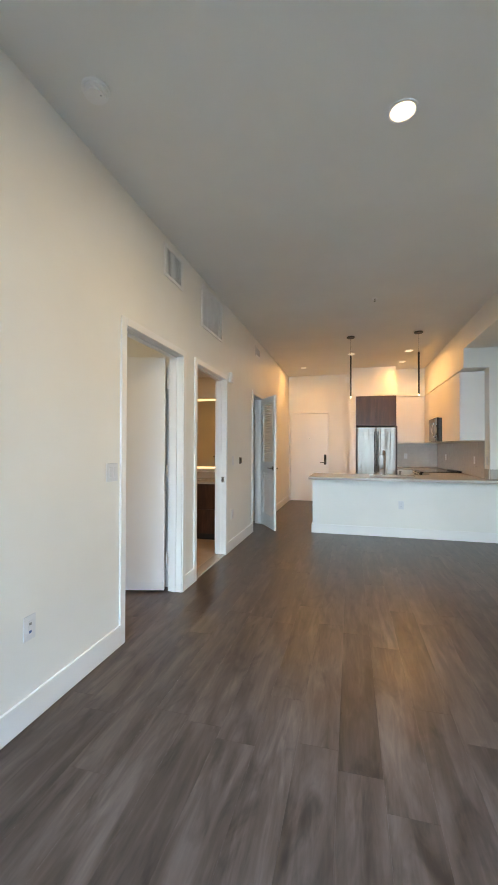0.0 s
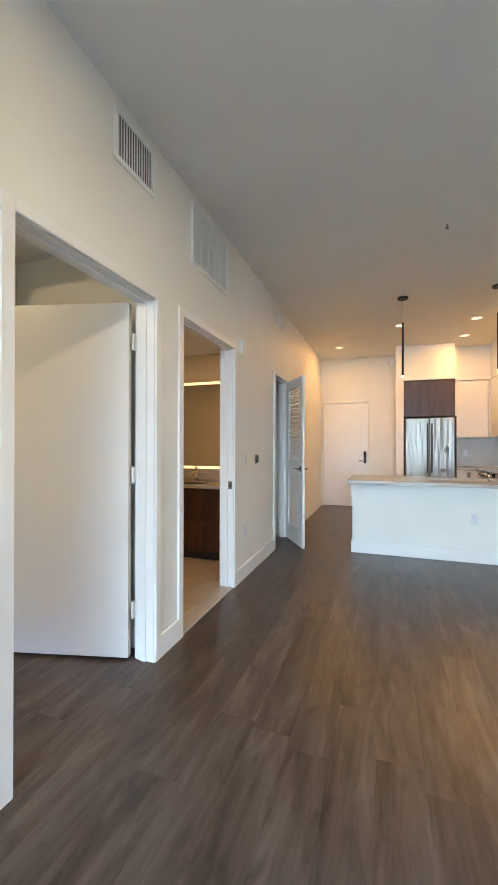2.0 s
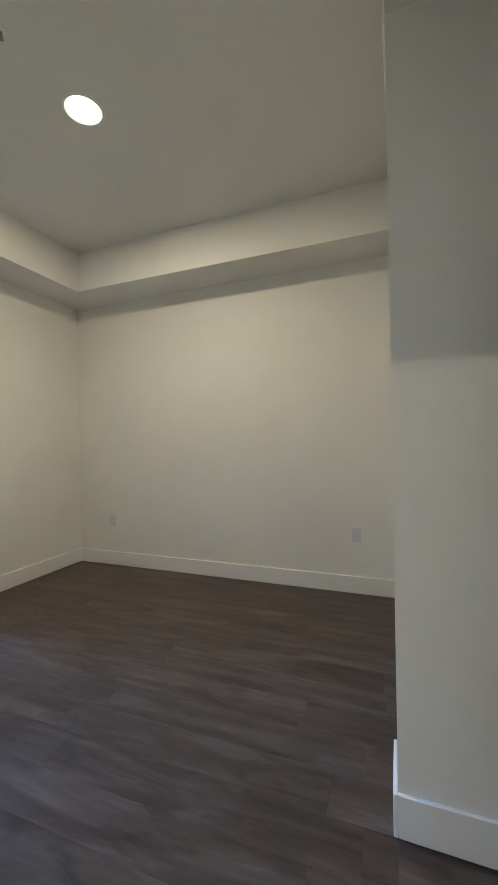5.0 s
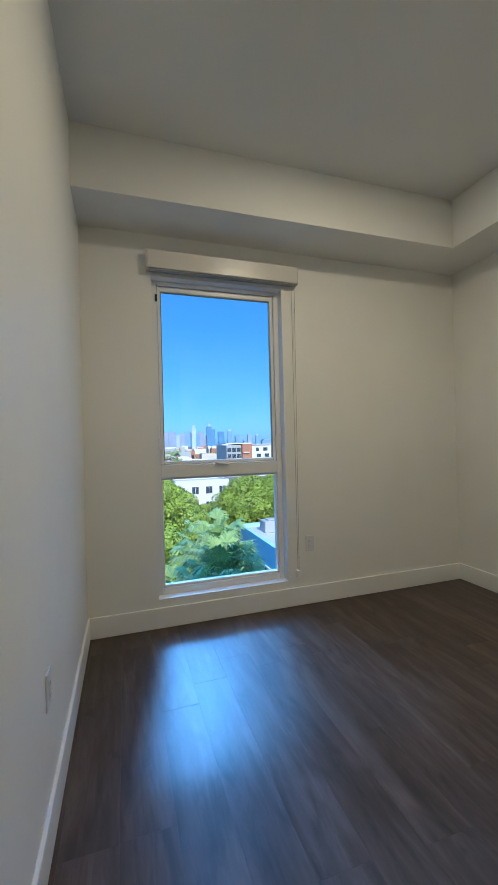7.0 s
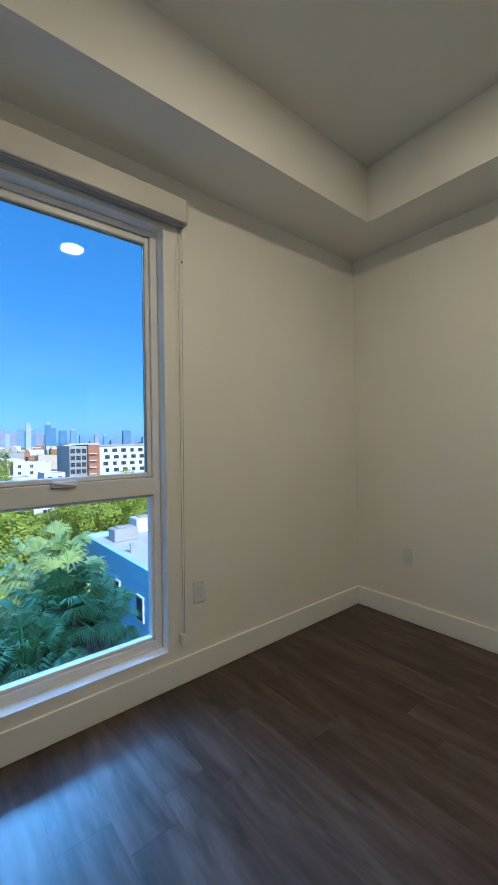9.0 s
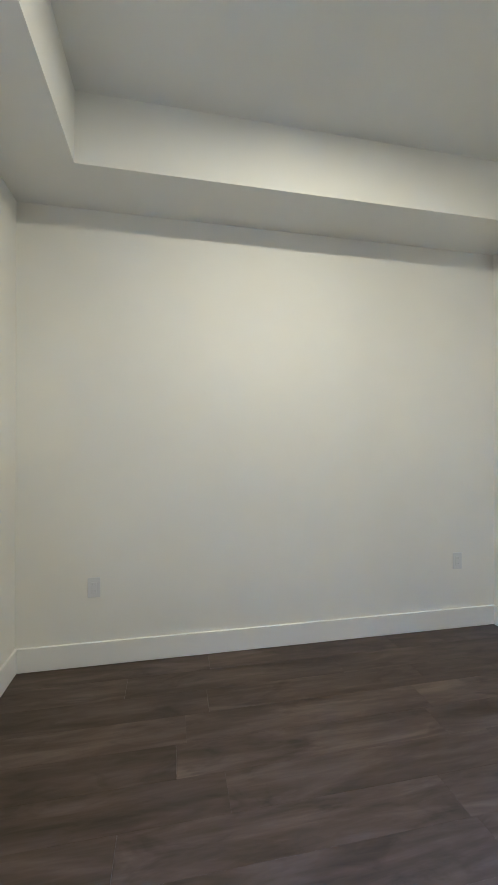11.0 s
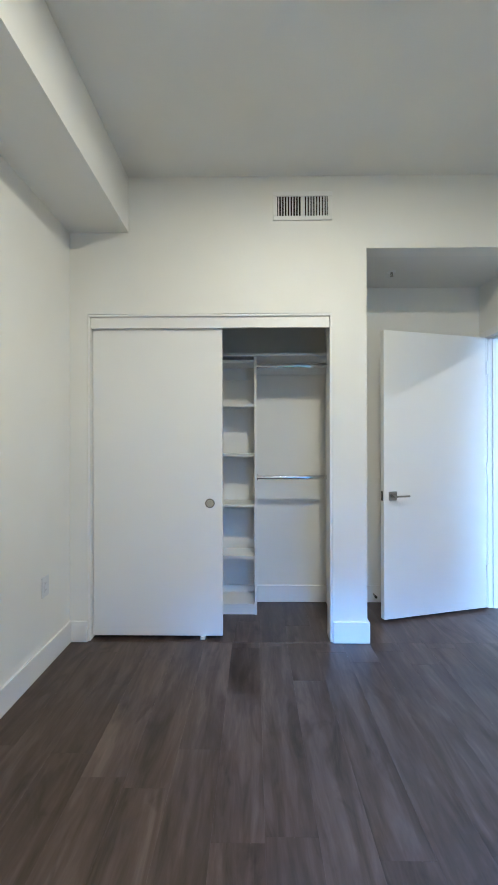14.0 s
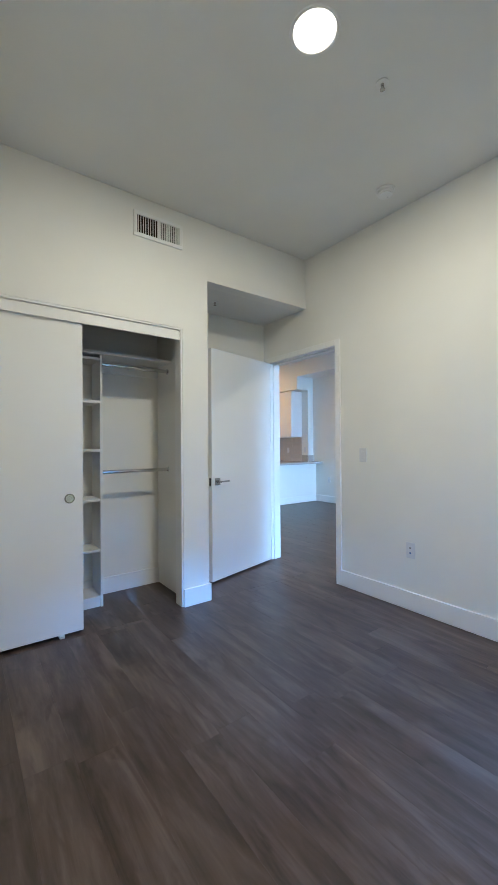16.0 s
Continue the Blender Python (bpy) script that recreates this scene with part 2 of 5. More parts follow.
def wall(name, axis, face0, face1, u0, u1, z0, z1, holes, label, material=None):
    """A wall with thickness from face0 to face1 across axis, along the other axis from u0 to u1, with rectangular holes (u0, u1, z0, z1)."""
    us = sorted({u0, u1, *[h[0] for h in holes], *[h[1] for h in holes]})
    zs = sorted({z0, z1, *[h[2] for h in holes], *[h[3] for h in holes]})
    solid = lambda i, k: 0 <= i < len(us) - 1 and 0 <= k < len(zs) - 1 and not any(
        h[0] <= (us[i] + us[i + 1]) / 2 <= h[1] and h[2] <= (zs[k] + zs[k + 1]) / 2 <= h[3] for h in holes)
    bm = bmesh.new()
    seen = {}

    def vert(f, u, z):
        key = (f, u, z)
        if key not in seen:
            seen[key] = bm.verts.new((f, u, z) if axis == "x" else (u, f, z))
        return seen[key]
    for i in range(len(us) - 1):
        for k in range(len(zs) - 1):
            if not solid(i, k):
                continue
            a, b, c, d = us[i], us[i + 1], zs[k], zs[k + 1]
            for f in (face0, face1):
                bm.faces.new([vert(f, a, c), vert(f, b, c), vert(f, b, d), vert(f, a, d)])
            for ok, p, q in ((solid(i - 1, k), (a, c), (a, d)), (solid(i + 1, k), (b, c), (b, d)), (solid(i, k - 1), (a, c), (b, c)), (solid(i, k + 1), (a, d), (b, d))):
                if not ok:
                    bm.faces.new([vert(face0, *p), vert(face0, *q), vert(face1, *q), vert(face1, *p)])
    return tagged(part(name, bm, material or WALL), label, "wall", kind="structure")


# ---- the plan (metres) ----
H = 3.08            # ceiling
T = 0.12            # party wall, from x = -T to 0
D1, D2, D3 = (2.476, 3.433), (3.738, 4.703), (6.045, 6.735)   # rough openings along the party wall
DH = 2.166
BX0, BX1, BY0, BY1 = -3.21, -T, -0.347, 2.865                 # bedroom
CY = 3.53           # back of closet and niche
EY = 9.76           # entry wall
RX = 3.56           # living room's east wall
KX = 3.40           # kitchen's east wall
SY = -1.2           # living room's glass front
WIN = (-1.546, -0.577, 0.192, 2.43)

wall("wall_party", "x", -T, 0.0, SY - 0.2, EY, 0, H, [(*D1, 0, DH), (*D2, 0, DH), (*D3, 0, DH)], "off-white painted wall with three doorways")
wall("wall_bedroom_south", "y", BY0 - 0.2, BY0, BX0 - 0.2, -T, 0, H, [WIN], "off-white painted window wall of the bedroom")
wall("wall_bedroom_west", "x", BX0 - 0.2, BX0, BY0, CY + 0.1, 0, H, [], "off-white painted bedroom side wall")
wall("wall_closet", "y", BY1, BY1 + 0.12, BX0, BX1, 0, H, [(-3.09, -1.467, 0, 2.175), (-1.24, BX1, 0, 2.60)], "off-white painted wall over closet and entry niche")
wall("wall_closet_side", "x", -1.39, -1.24, BY1 + 0.12, CY, 0, H, [], "off-white painted wall between closet and niche")
wall("wall_closet_back", "y", CY, CY + 0.1, BX0, BX1, 0, H, [], "off-white painted back wall of closet and niche")
wall("wall_bath_north", "y", 5.88, 5.98, -2.6, -T, 0, H, [], "warm off-white bathroom wall behind the vanity")
wall("wall_bath_west", "x", -2.7, -2.6, CY + 0.1, 5.98, 0, H, [], "off-white bathroom side wall")
wall("wall_laundry_west", "x", -1.1, -1.0, 5.98, 7.0, 0, H, [], "off-white utility closet back wall")
wall("wall_laundry_north", "y", 6.9, 7.0, -1.0, -T, 0, H, [], "off-white utility closet side wall")
wall("wall_entry", "y", EY, EY + 0.14, -T, RX + 0.14, 0, H, [(0.024, 0.972, 0, 2.168)], "off-white painted wall with the entry door")
wall("wall_fridge_stub", "x", 1.463, 1.598, 9.0, EY, 0, H, [], "off-white wall end beside the refrigerator")
wall("wall_living_east", "x", RX, RX + 0.14, SY - 0.2, 6.35, 0, H, [], "off-white painted living room side wall")
wall("wall_kitchen_east", "x", KX, RX + 0.14, 6.35, EY, 0, H, [], "off-white painted kitchen side wall")
wall("wall_living_south", "y", SY - 0.2, SY, 0, RX, 0, H, [(0.45, 3.05, 0.05, 2.55)], "off-white wall around the living room's glass front")
structure("ceiling_main", CEIL, (BX0 - 0.2, -T, BY0 - 0.2, EY + 0.14, H, H + 0.12), (-T, RX + 0.14, SY - 0.2, EY + 0.14, H, H + 0.12), label="flat off-white painted ceiling", category="ceiling")
structure("ceiling_soffit_bedroom", CEIL, (BX0, BX1, BY0, 0.055, 2.716, H), (BX0, -2.815, 0.055, BY1, 2.716, H), label="dropped off-white soffit along two bedroom walls", category="soffit")
structure("ceiling_niche", CEIL, (-1.24, BX1, BY1 + 0.12, CY, 2.60, 2.72), label="low white ceiling of the bedroom's entry niche", category="ceiling")
structure("ceiling_bath", CEIL, (-2.6, -T, CY + 0.1, 5.88, 2.42, 2.52), label="low white bathroom ceiling", category="ceiling")
structure("ceiling_soffit_living", WALL, (3.07, RX, SY, 6.35, 2.76, H), label="off-white soffit along the living room wall", category="soffit")
structure("ceiling_soffit_kitchen", WALL, (3.07, KX, 6.35, EY, 2.48, H), (1.598, 2.443, 9.04, EY, 2.456, H), (2.443, 3.07, 9.42, EY, 2.468, H), label="off-white bulkheads over the kitchen cabinets", category="soffit")
structure("floor_slab", GROUT, (BX0 - 0.2, -T, BY0 - 0.2, EY + 0.14, -0.15, -0.008), (-T, RX + 0.14, SY - 0.2, EY + 0.14, -0.15, -0.008), label="screed under the flooring", category="floor")

# baseboards: runs of (x0, x1, y0, y1)
BH, BT = 0.14, 0.015


def baseboard(name, *runs):
    bm = bmesh.new()
    for x0, x1, y0, y1 in runs:
        box(bm, x0, x1, y0, y1, 0.001, BH, 0.003)
    tagged(part(name, bm, TRIM), "tall flat white baseboard", "baseboard", kind="structure")


CW, CT = 0.058, 0.016     # casing width and thickness
baseboard("baseboard_living_west", (0, BT, SY, D1[0] - CW + 0.016), (0, BT, D1[1] + CW - 0.016, D2[0] - CW + 0.016), (0, BT, D2[1] + CW - 0.016, D3[0] - CW + 0.016), (0, BT, D3[1] + CW - 0.016, EY))
baseboard("baseboard_living_east", (RX - BT, RX, SY, 6.245))
baseboard("baseboard_entry", (0.972, 1.463, EY - BT, EY), (1.448, 1.463, 9.0, EY - BT))
baseboard("baseboard_bedroom_south", (BX0, BX1, BY0, BY0 + BT))
baseboard("baseboard_bedroom_east", (BX1 - BT, BX1, BY0 + BT, D1[0] - CW + 0.016))
baseboard("baseboard_bedroom_west", (BX0, BX0 + BT, BY0 + BT, BY1))
baseboard("baseboard_closet_wall", (BX0 + BT, -3.09, BY1 - BT, BY1), (-1.467, -1.24 + BT, BY1 - BT, BY1), (-1.24, -1.24 + BT, BY1, CY))
baseboard("baseboard_niche", (-1.24 + BT, BX1, CY - BT, CY))
baseboard("baseboard_closet_inside", (-1.96, -1.39, CY - BT, CY), (-2.28, -1.98, CY - BT, CY))


def door_trim(name, y0, y1, both=True):
    """Flat casing on the wall and a jamb with a stop, round a rough opening."""
    bm = bmesh.new()
    j = 0.016
    box(bm, -T, 0, y0, y0 + j, 0.001, DH - j, 0.001)
    box(bm, -T, 0, y1 - j, y1, 0.001, DH - j, 0.001)
    box(bm, -T, 0, y0, y1, DH - j, DH, 0.001)
    sx = (-0.085, -0.05)
    box(bm, *sx, y0 + j, y0 + j + 0.011, 0.001, DH - j - 0.011, 0.002)
    box(bm, *sx, y1 - j - 0.011, y1 - j, 0.001, DH - j - 0.011, 0.002)
    box(bm, *sx, y0 + j, y1 - j, DH - j - 0.011, DH - j, 0.002)
    for x0, x1 in ((0, CT),) + (((-T - CT, -T),) if both else ()):
        a, b = y0 + j - 0.004, y1 - j + 0.004
        box(bm, x0, x1, a - CW, a, 0.001, DH - j + CW, 0.003)
        box(bm, x0, x1, b, b + CW, 0.001, DH - j + CW, 0.003)
        box(bm, x0, x1, a, b, DH - j + 0.004, DH - j + CW, 0.003)
    return tagged(part(name, bm, TRIM), "white painted door casing and jamb", "door frame", kind="structure")


door_trim("trim_bedroom_door", *D1)
door_trim("trim_bath_door", *D2)
door_trim("trim_laundry_door", *D3, both=False)
structure("trim_closet_opening", TRIM, (-3.09, -3.075, BY1 + 0.004, BY1 + 0.11, 0.001, 2.16), (-1.482, -1.467, BY1 + 0.004, BY1 + 0.11, 0.001, 2.16), (-3.09, -1.467, BY1 + 0.004, BY1 + 0.11, 2.16, 2.175), (-3.075, -1.482, BY1 + 0.018, BY1 + 0.032, 2.085, 2.16), label="white closet jamb and track fascia", category="trim", bevel=0.002)
structure("trim_bath_threshold", QUARTZ, (-T, 0.0, D2[0] + 0.016, D2[1] - 0.016, -0.004, 0.010), label="pale stone bathroom threshold", category="threshold", bevel=0.003)


def lever(parent, at, along, out, name="handle", label="satin nickel lever handle on a square rose"):
    """A lever on a square rose: out is the way off the leaf, along the way of the lever (unit vectors)."""
    p, o, a = Vector(at), Vector(out), Vector(along)
    m = Matrix.Translation(p) @ Matrix((a, o, Vector((0, 0, 1)))).transposed().to_4x4()
    bm = bmesh.new()
    box(bm, -0.033, 0.033, 0, 0.009, -0.033, 0.033, 0.002, m)
    rod(bm, m @ Vector((0, 0.005, 0)), m @ Vector((0, 0.05, 0)), 0.011)
    box(bm, -0.012, 0.115, 0.042, 0.053, -0.0065, 0.0065, 0.002, m)
    return part(name, bm, NICKEL, parent, label)


def plate(name, at, out, label, category, kind="outlet", gangs=1):
    """A wall plate at its centre: duplex outlet, rocker switch or jack."""
    o = Vector(out)
    a = Vector((o.y, -o.x, 0))
    m = Matrix.Translation(at) @ Matrix((a, o, Vector((0, 0, 1)))).transposed().to_4x4()
    th = thing(name, at, label, category)
    w = 0.036 + 0.023 * (gangs - 1)
    boxes("cover_plate", PLATE, th, (-w, w, 0, 0.006, -0.059, 0.059), bevel=0.002, m=m)
    for g in range(gangs):
        c = (g - (gangs - 1) / 2) * 0.046
        if kind == "switch":
            boxes("rocker", PLATE, th, (c - 0.0165, c + 0.0165, 0.005, 0.010, -0.033, 0.033), bevel=0.002, m=m)
        else:
            boxes("receptacle", PLATE, th, (c - 0.0165, c + 0.0165, 0.005, 0.0085, -0.033, 0.033), bevel=0.002, m=m)
            for dz in (-0.019, 0.019):
                if kind == "jack":
                    boxes("socket", BLUE if dz < 0 else GREY, th, (c - 0.007, c + 0.007, 0.008, 0.0095, dz - 0.006, dz + 0.006), m=m)
                else:
                    boxes("socket", LINE, th, (c - 0.007, c - 0.005, 0.008, 0.0092, dz - 0.004, dz + 0.004), (c + 0.005, c + 0.007, 0.008, 0.0092, dz - 0.004, dz + 0.004), m=m)
    return th


def grille(name, axis, face, out, u0, u1, z0, z1, slats, label, split=False, fine=False):
    """A wall vent with upright slats before a flat sheet painted as the duct's shade."""
    at = (face, (u0 + u1) / 2, z0) if axis == "x" else ((u0 + u1) / 2, face, z0)
    th = thing(name, at, label, "vent")
    f = 0.028

    def put(pname, material, du0, du1, d0, d1, dz0, dz1, bevel=0.0):
        d0, d1 = sorted((face + out * d0, face + out * d1))
        b = (d0, d1, du0, du1, dz0, dz1) if axis == "x" else (du0, du1, d0, d1, dz0, dz1)
        return boxes(pname, material, th, b, bevel=bevel)
    bm = bmesh.new()
    for a, b, c, d in ((u0, u1, z0, z0 + f), (u0, u1, z1 - f, z1), (u0, u0 + f, z0 + f, z1 - f), (u1 - f, u1, z0 + f, z1 - f)):
        d0, d1 = sorted((face, face + out * 0.012))
        box(bm, *((d0, d1, a, b) if axis == "x" else (a, b, d0, d1)), c, d, 0.002)
    part("frame", bm, TRIM, th)
    # thin sheet on the wall; its grey or black paints the shade between slats
    put("backing", DARKVENTSHADE if split else VENTSHADE, u0 + f, u1 - f, 0.001, 0.002, z0 + f, z1 - f)
    if fine:
        rows = 36
        for i in range(rows):
            zc = z0 + f + (i + 0.5) * (z1 - z0 - 2 * f) / rows
            bm = bmesh.new()
            box(bm, -0.5, 0.5, u0 + f, u1 - f, -0.0008, 0.0008)
            for v in bm.verts:
                v.co = Vector((face + out * (0.006 + 0.007 * v.co.x), v.co.y, zc + v.co.z + 0.003 * v.co.x))
            part("louvre", bm, TRIM, th)
        for i in range(1, 5):
            c = u0 + f + i * (u1 - u0 - 2 * f) / 5
            put("divider", TRIM, c - 0.004, c + 0.004, 0.0025, 0.0112, z0 + f, z1 - f)
        return th
    for i in range(slats):
        c = u0 + f + (i + 0.5) * (u1 - u0 - 2 * f) / slats
        lean = 0.0 if not split else (0.0035 if c < (u0 + u1) / 2 else -0.0035)
        d0, d1 = face + out * (0.0115 if split else 0.0085), face + out * 0.0025
        bm = bmesh.new()
        box(bm, -0.001, 0.001, -0.5, 0.5, z0 + f, z1 - f)
        for v in bm.verts:
            u, d = c + v.co.x + lean * 2 * v.co.y, (d0 + d1) / 2 + (d1 - d0) * v.co.y
            v.co = Vector((d, u, v.co.z)) if axis == "x" else Vector((u, d, v.co.z))
        part("slat", bm, TRIM, th)
    if split:
        c = (u0 + u1) / 2
        put("divider", TRIM, c - 0.008, c + 0.008, 0.0105, 0.0122, z0 + f, z1 - f)
    return th

# ---- lamps in the ceilings ----
def downlight(at, r, watts, label, group="", tone=WARM):
    th = thing("downlight", at, label, "ceiling lamp", group)
    bm = bmesh.new()
    rings = []
    for rr, zz in ((r, 0.0), (r + 0.004, -0.004), (r + 0.014, -0.004), (r + 0.018, 0.0)):
        rings.append([bm.verts.new((at[0] + rr * math.cos(a * math.tau / 32), at[1] + rr * math.sin(a * math.tau / 32), at[2] + zz)) for a in range(32)])
    for p, q in zip(rings, rings[1:]):
        for i in range(32):
            bm.faces.new([p[i], p[(i + 1) % 32], q[(i + 1) % 32], q[i]])
    part("trim_ring", bm, PLASTIC, th, smooth=True)
    bm = bmesh.new()
    disc(bm, (at[0], at[1], at[2] - 0.0005), r, -0.002, 32)
    part("lens", bm, LENS, th, "glowing warm lens")
    area_lamp("downlight_beam", (at[0], at[1], at[2] - 0.008), (at[0], at[1], 0), 2 * r, 2 * r, watts, tone, "DISK", 180)


downlight((1.753, 2.283, H), 0.062, 27, "recessed round ceiling light, lit warm")
for x, y in ((0.48, 8.75), (1.50, 7.68), (2.51, 7.66), (2.51, 8.6)):
    downlight((x, y, H), 0.058, 9.5, "recessed round kitchen ceiling light, lit warm", "kitchen ceiling lights", AMBER)
downlight((-1.60, 1.31, H), 0.094, 25.5, "recessed round bedroom ceiling light, lit warm")
downlight((-0.95, 4.7, 2.42), 0.058, 6.5, "recessed round bathroom ceiling light, lit warm", "", AMBER)


def pendant(x, y):
    th = thing("pendant_lamp", (x, y, H), "slim black rod pendant with a glowing tip", "pendant lamp", "pendants over the peninsula")
    bm = bmesh.new()
    disc(bm, (x, y, H), 0.062, -0.022, 28, 0.004)
    part("canopy", bm, BLACK, th, smooth=True)
    bm = bmesh.new()
    rod(bm, (x, y, H - 0.02), (x, y, 2.77), 0.0022, 8)
    part("cable", bm, BLACK, th)
    bm = bmesh.new()
    rod(bm, (x, y, 2.775), (x, y, 2.134), 0.0135, 18)
    part("rod", bm, BLACK, th, smooth=True)
    bm = bmesh.new()
    rod(bm, (x, y, 2.135), (x, y, 2.108), 0.0115, 16, 0.010)
    part("tip", bm, TIP, th, "glowing acrylic tip", True)


pendant(1.49, 6.5)
pendant(2.485, 6.46)


def sprinkler(at):
    th = thing("sprinkler", at, "white pendent fire sprinkler in the ceiling", "sprinkler")
    x, y, z = at
    bm = bmesh.new()
    disc(bm, at, 0.031, -0.005, 24)
    part("escutcheon", bm, PLASTIC, th, smooth=True)
    bm = bmesh.new()
    rod(bm, (x, y, z - 0.005), (x, y, z - 0.018), 0.008)
    rod(bm, (x - 0.009, y, z - 0.015), (x - 0.003, y, z - 0.033), 0.002, 8)
    rod(bm, (x + 0.009, y, z - 0.015), (x + 0.003, y, z - 0.033), 0.002, 8)
    part("frame", bm, NICKEL, th)
    bm = bmesh.new()
    disc(bm, (x, y, z - 0.032), 0.013, -0.002, 20)
    part("deflector", bm, NICKEL, th)


sprinkler((1.764, 4.92, H))
sprinkler((-1.146, 1.281, H))
sprinkler((-0.95, 3.22, 2.60))


def smoke_detector(at):
    th = thing("smoke_detector", at, "round white smoke detector on the ceiling", "smoke detector")
    x, y, z = at
    bm = bmesh.new()
    disc(bm, at, 0.066, -0.014, 32, 0.003)
    part("base", bm, PLASTIC, th, smooth=True)
    bm = bmesh.new()
    disc(bm, (x, y, z - 0.013), 0.056, -0.026, 32, 0.009)
    part("cap", bm, PLASTIC, th, smooth=True)
    bm = bmesh.new()
    for i in range(10):
        a = i * math.tau / 10
        box(bm, -0.008, 0.008, 0.0555, 0.0572, -0.028, -0.020, 0, Matrix.Translation((x, y, z)) @ Matrix.Rotation(a, 4, "Z"))
    part("vents", bm, PLASTIC, th)
    bm = bmesh.new()
    disc(bm, (x + 0.03, y, z - 0.0385), 0.004, -0.0015, 10)
    part("test_button", bm, LINE, th)


smoke_detector((0.28, 1.773, H))
smoke_detector((-0.41, 1.765, H))

# ---- vents ----
grille("wall_vent", "x", 0.0, 1, 3.04, 3.41, 2.745, 3.02, 14, "white louvred supply vent high on the wall")
grille("wall_vent", "x", 0.0, 1, 3.875, 4.53, 2.57, 3.02, 22, "large white return air grille with fine louvres in five panels", fine=True)
grille("wall_vent", "x", 0.0, 1, 6.2, 6.52, 2.80, 2.97, 12, "small white louvred vent high on the wall")
grille("wall_vent", "y", BY1, -1, -1.856, -1.466, 2.785, 2.972, 18, "white two-part supply vent above the closet", split=True)

# ---- wall plates and small wall fixtures ----
plate("light_switch", (0, 2.342, 1.16), (1, 0, 0), "white double rocker switch beside the bedroom door", "switch", "switch", 2)
plate("wall_outlet", (0, 1.685, 0.458), (1, 0, 0), "white wall plate with a blue data jack", "outlet", "jack")
plate("light_switch", (0, 5.0, 1.147), (1, 0, 0), "white rocker switch beside the bathroom door", "switch", "switch")
plate("wall_outlet", (0, 4.99, 0.455), (1, 0, 0), "white duplex outlet beside the bathroom door", "outlet")
plate("wall_outlet", (RX, 5.88, 0.49), (-1, 0, 0), "white duplex outlet on the living room wall", "outlet")
plate("wall_outlet", (-1.733, BY0, 0.466), (0, 1, 0), "white duplex outlet beside the bedroom window", "outlet")
plate("wall_outlet", (BX0, 0.083, 0.462), (1, 0, 0), "white duplex outlet in the bedroom corner", "outlet")
plate("wall_outlet", (BX0, 2.555, 0.48), (1, 0, 0), "white duplex outlet near the closet", "outlet")
plate("wall_outlet", (BX1, 1.005, 0.48), (-1, 0, 0), "white duplex outlet on the bedroom wall", "outlet")
plate("light_switch", (BX1, 2.195, 1.168), (-1, 0, 0), "white rocker switch inside the bedroom door", "switch", "switch")
plate("wall_outlet", (BX1, 1.768, 0.452), (-1, 0, 0), "white wall plate with a small data jack", "outlet", "jack")
plate("wall_outlet", (0, 7.9, 0.45), (1, 0, 0), "white duplex outlet in the entry hall", "outlet")

th = thing("thermostat", (0, 5.315, 1.14), "dark rounded thermostat with a steel rim", "thermostat")
bm = bmesh.new()
box(bm, 0, 0.022, 5.277, 5.353, 1.092, 1.188, 0.018)
part("body", bm, NICKEL, th, smooth=True)
boxes("display", BLACKGLASS, th, (0.0222, 0.0252, 5.284, 5.346, 1.102, 1.178), bevel=0.0014)
th = thing("strobe_alarm", (0, 4.85, 2.14), "white wall-mounted alarm strobe", "alarm")
boxes("body", PLASTIC, th, (0, 0.045, 4.80, 4.90, 2.145, 2.27), bevel=0.008)
boxes("lens", PLASTIC, th, (0.0452, 0.052, 4.83, 4.87, 2.19, 2.25), bevel=0.004)
th = thing("door_chime", (1.41, EY, 2.89), "small white door chime high on the wall", "door chime")
boxes("cover", PLASTIC, th, (1.36, 1.45, EY - 0.04, EY, 2.87, 3.0), bevel=0.006)

# ---- doors ----
def leaf_pose(hinge, free):
    h, f = Vector((*hinge, 0)), Vector((*free, 0))
    a = (f - h).normalized()
    return Matrix.Translation(h) @ Matrix((a, Vector((-a.y, a.x, 0)), Vector((0, 0, 1)))).transposed().to_4x4(), (f - h).length


# bedroom door: its face lies on the line from hinge to free edge, its thickness towards the niche
m, w = leaf_pose((-0.155, 3.383), (-1.032, 3.156))
th = thing("door_1", (-0.155, 3.383, 0.0), "white flush bedroom door standing open into the niche", "door", kind="structure")
boxes("leaf", DOOR, th, (0.0, w, -0.044, 0.0, 0.018, 2.146), bevel=0.002, m=m)
r3 = m.to_3x3()
lever(th, m @ Vector((w - 0.07, 0.0, 0.925)), r3 @ Vector((-1, 0, 0)), r3 @ Vector((0, 1, 0)))
lever(th, m @ Vector((w - 0.07, -0.044, 0.925)), r3 @ Vector((-1, 0, 0)), r3 @ Vector((0, -1, 0)))
boxes("latch_plate", NICKEL, th, (w, w + 0.002, -0.034, -0.010, 0.89, 0.96), m=m)
for z in (0.25, 1.06, 1.86):
    bm = bmesh.new()
    rod(bm, (-0.138, 3.402, z), (-0.138, 3.402, z + 0.1), 0.008, 12)
    for k in range(4):
        rod(bm, (-0.138, 3.402, z + 0.02 * (k + 1) - 0.001), (-0.138, 3.402, z + 0.02 * (k + 1) + 0.001), 0.0088, 12)
    box(bm, -0.136, -0.118, 3.4135, 3.4165, z, z + 0.1, 0.001)
    part("hinge", bm, PLASTIC, th, "white painted hinge", True)

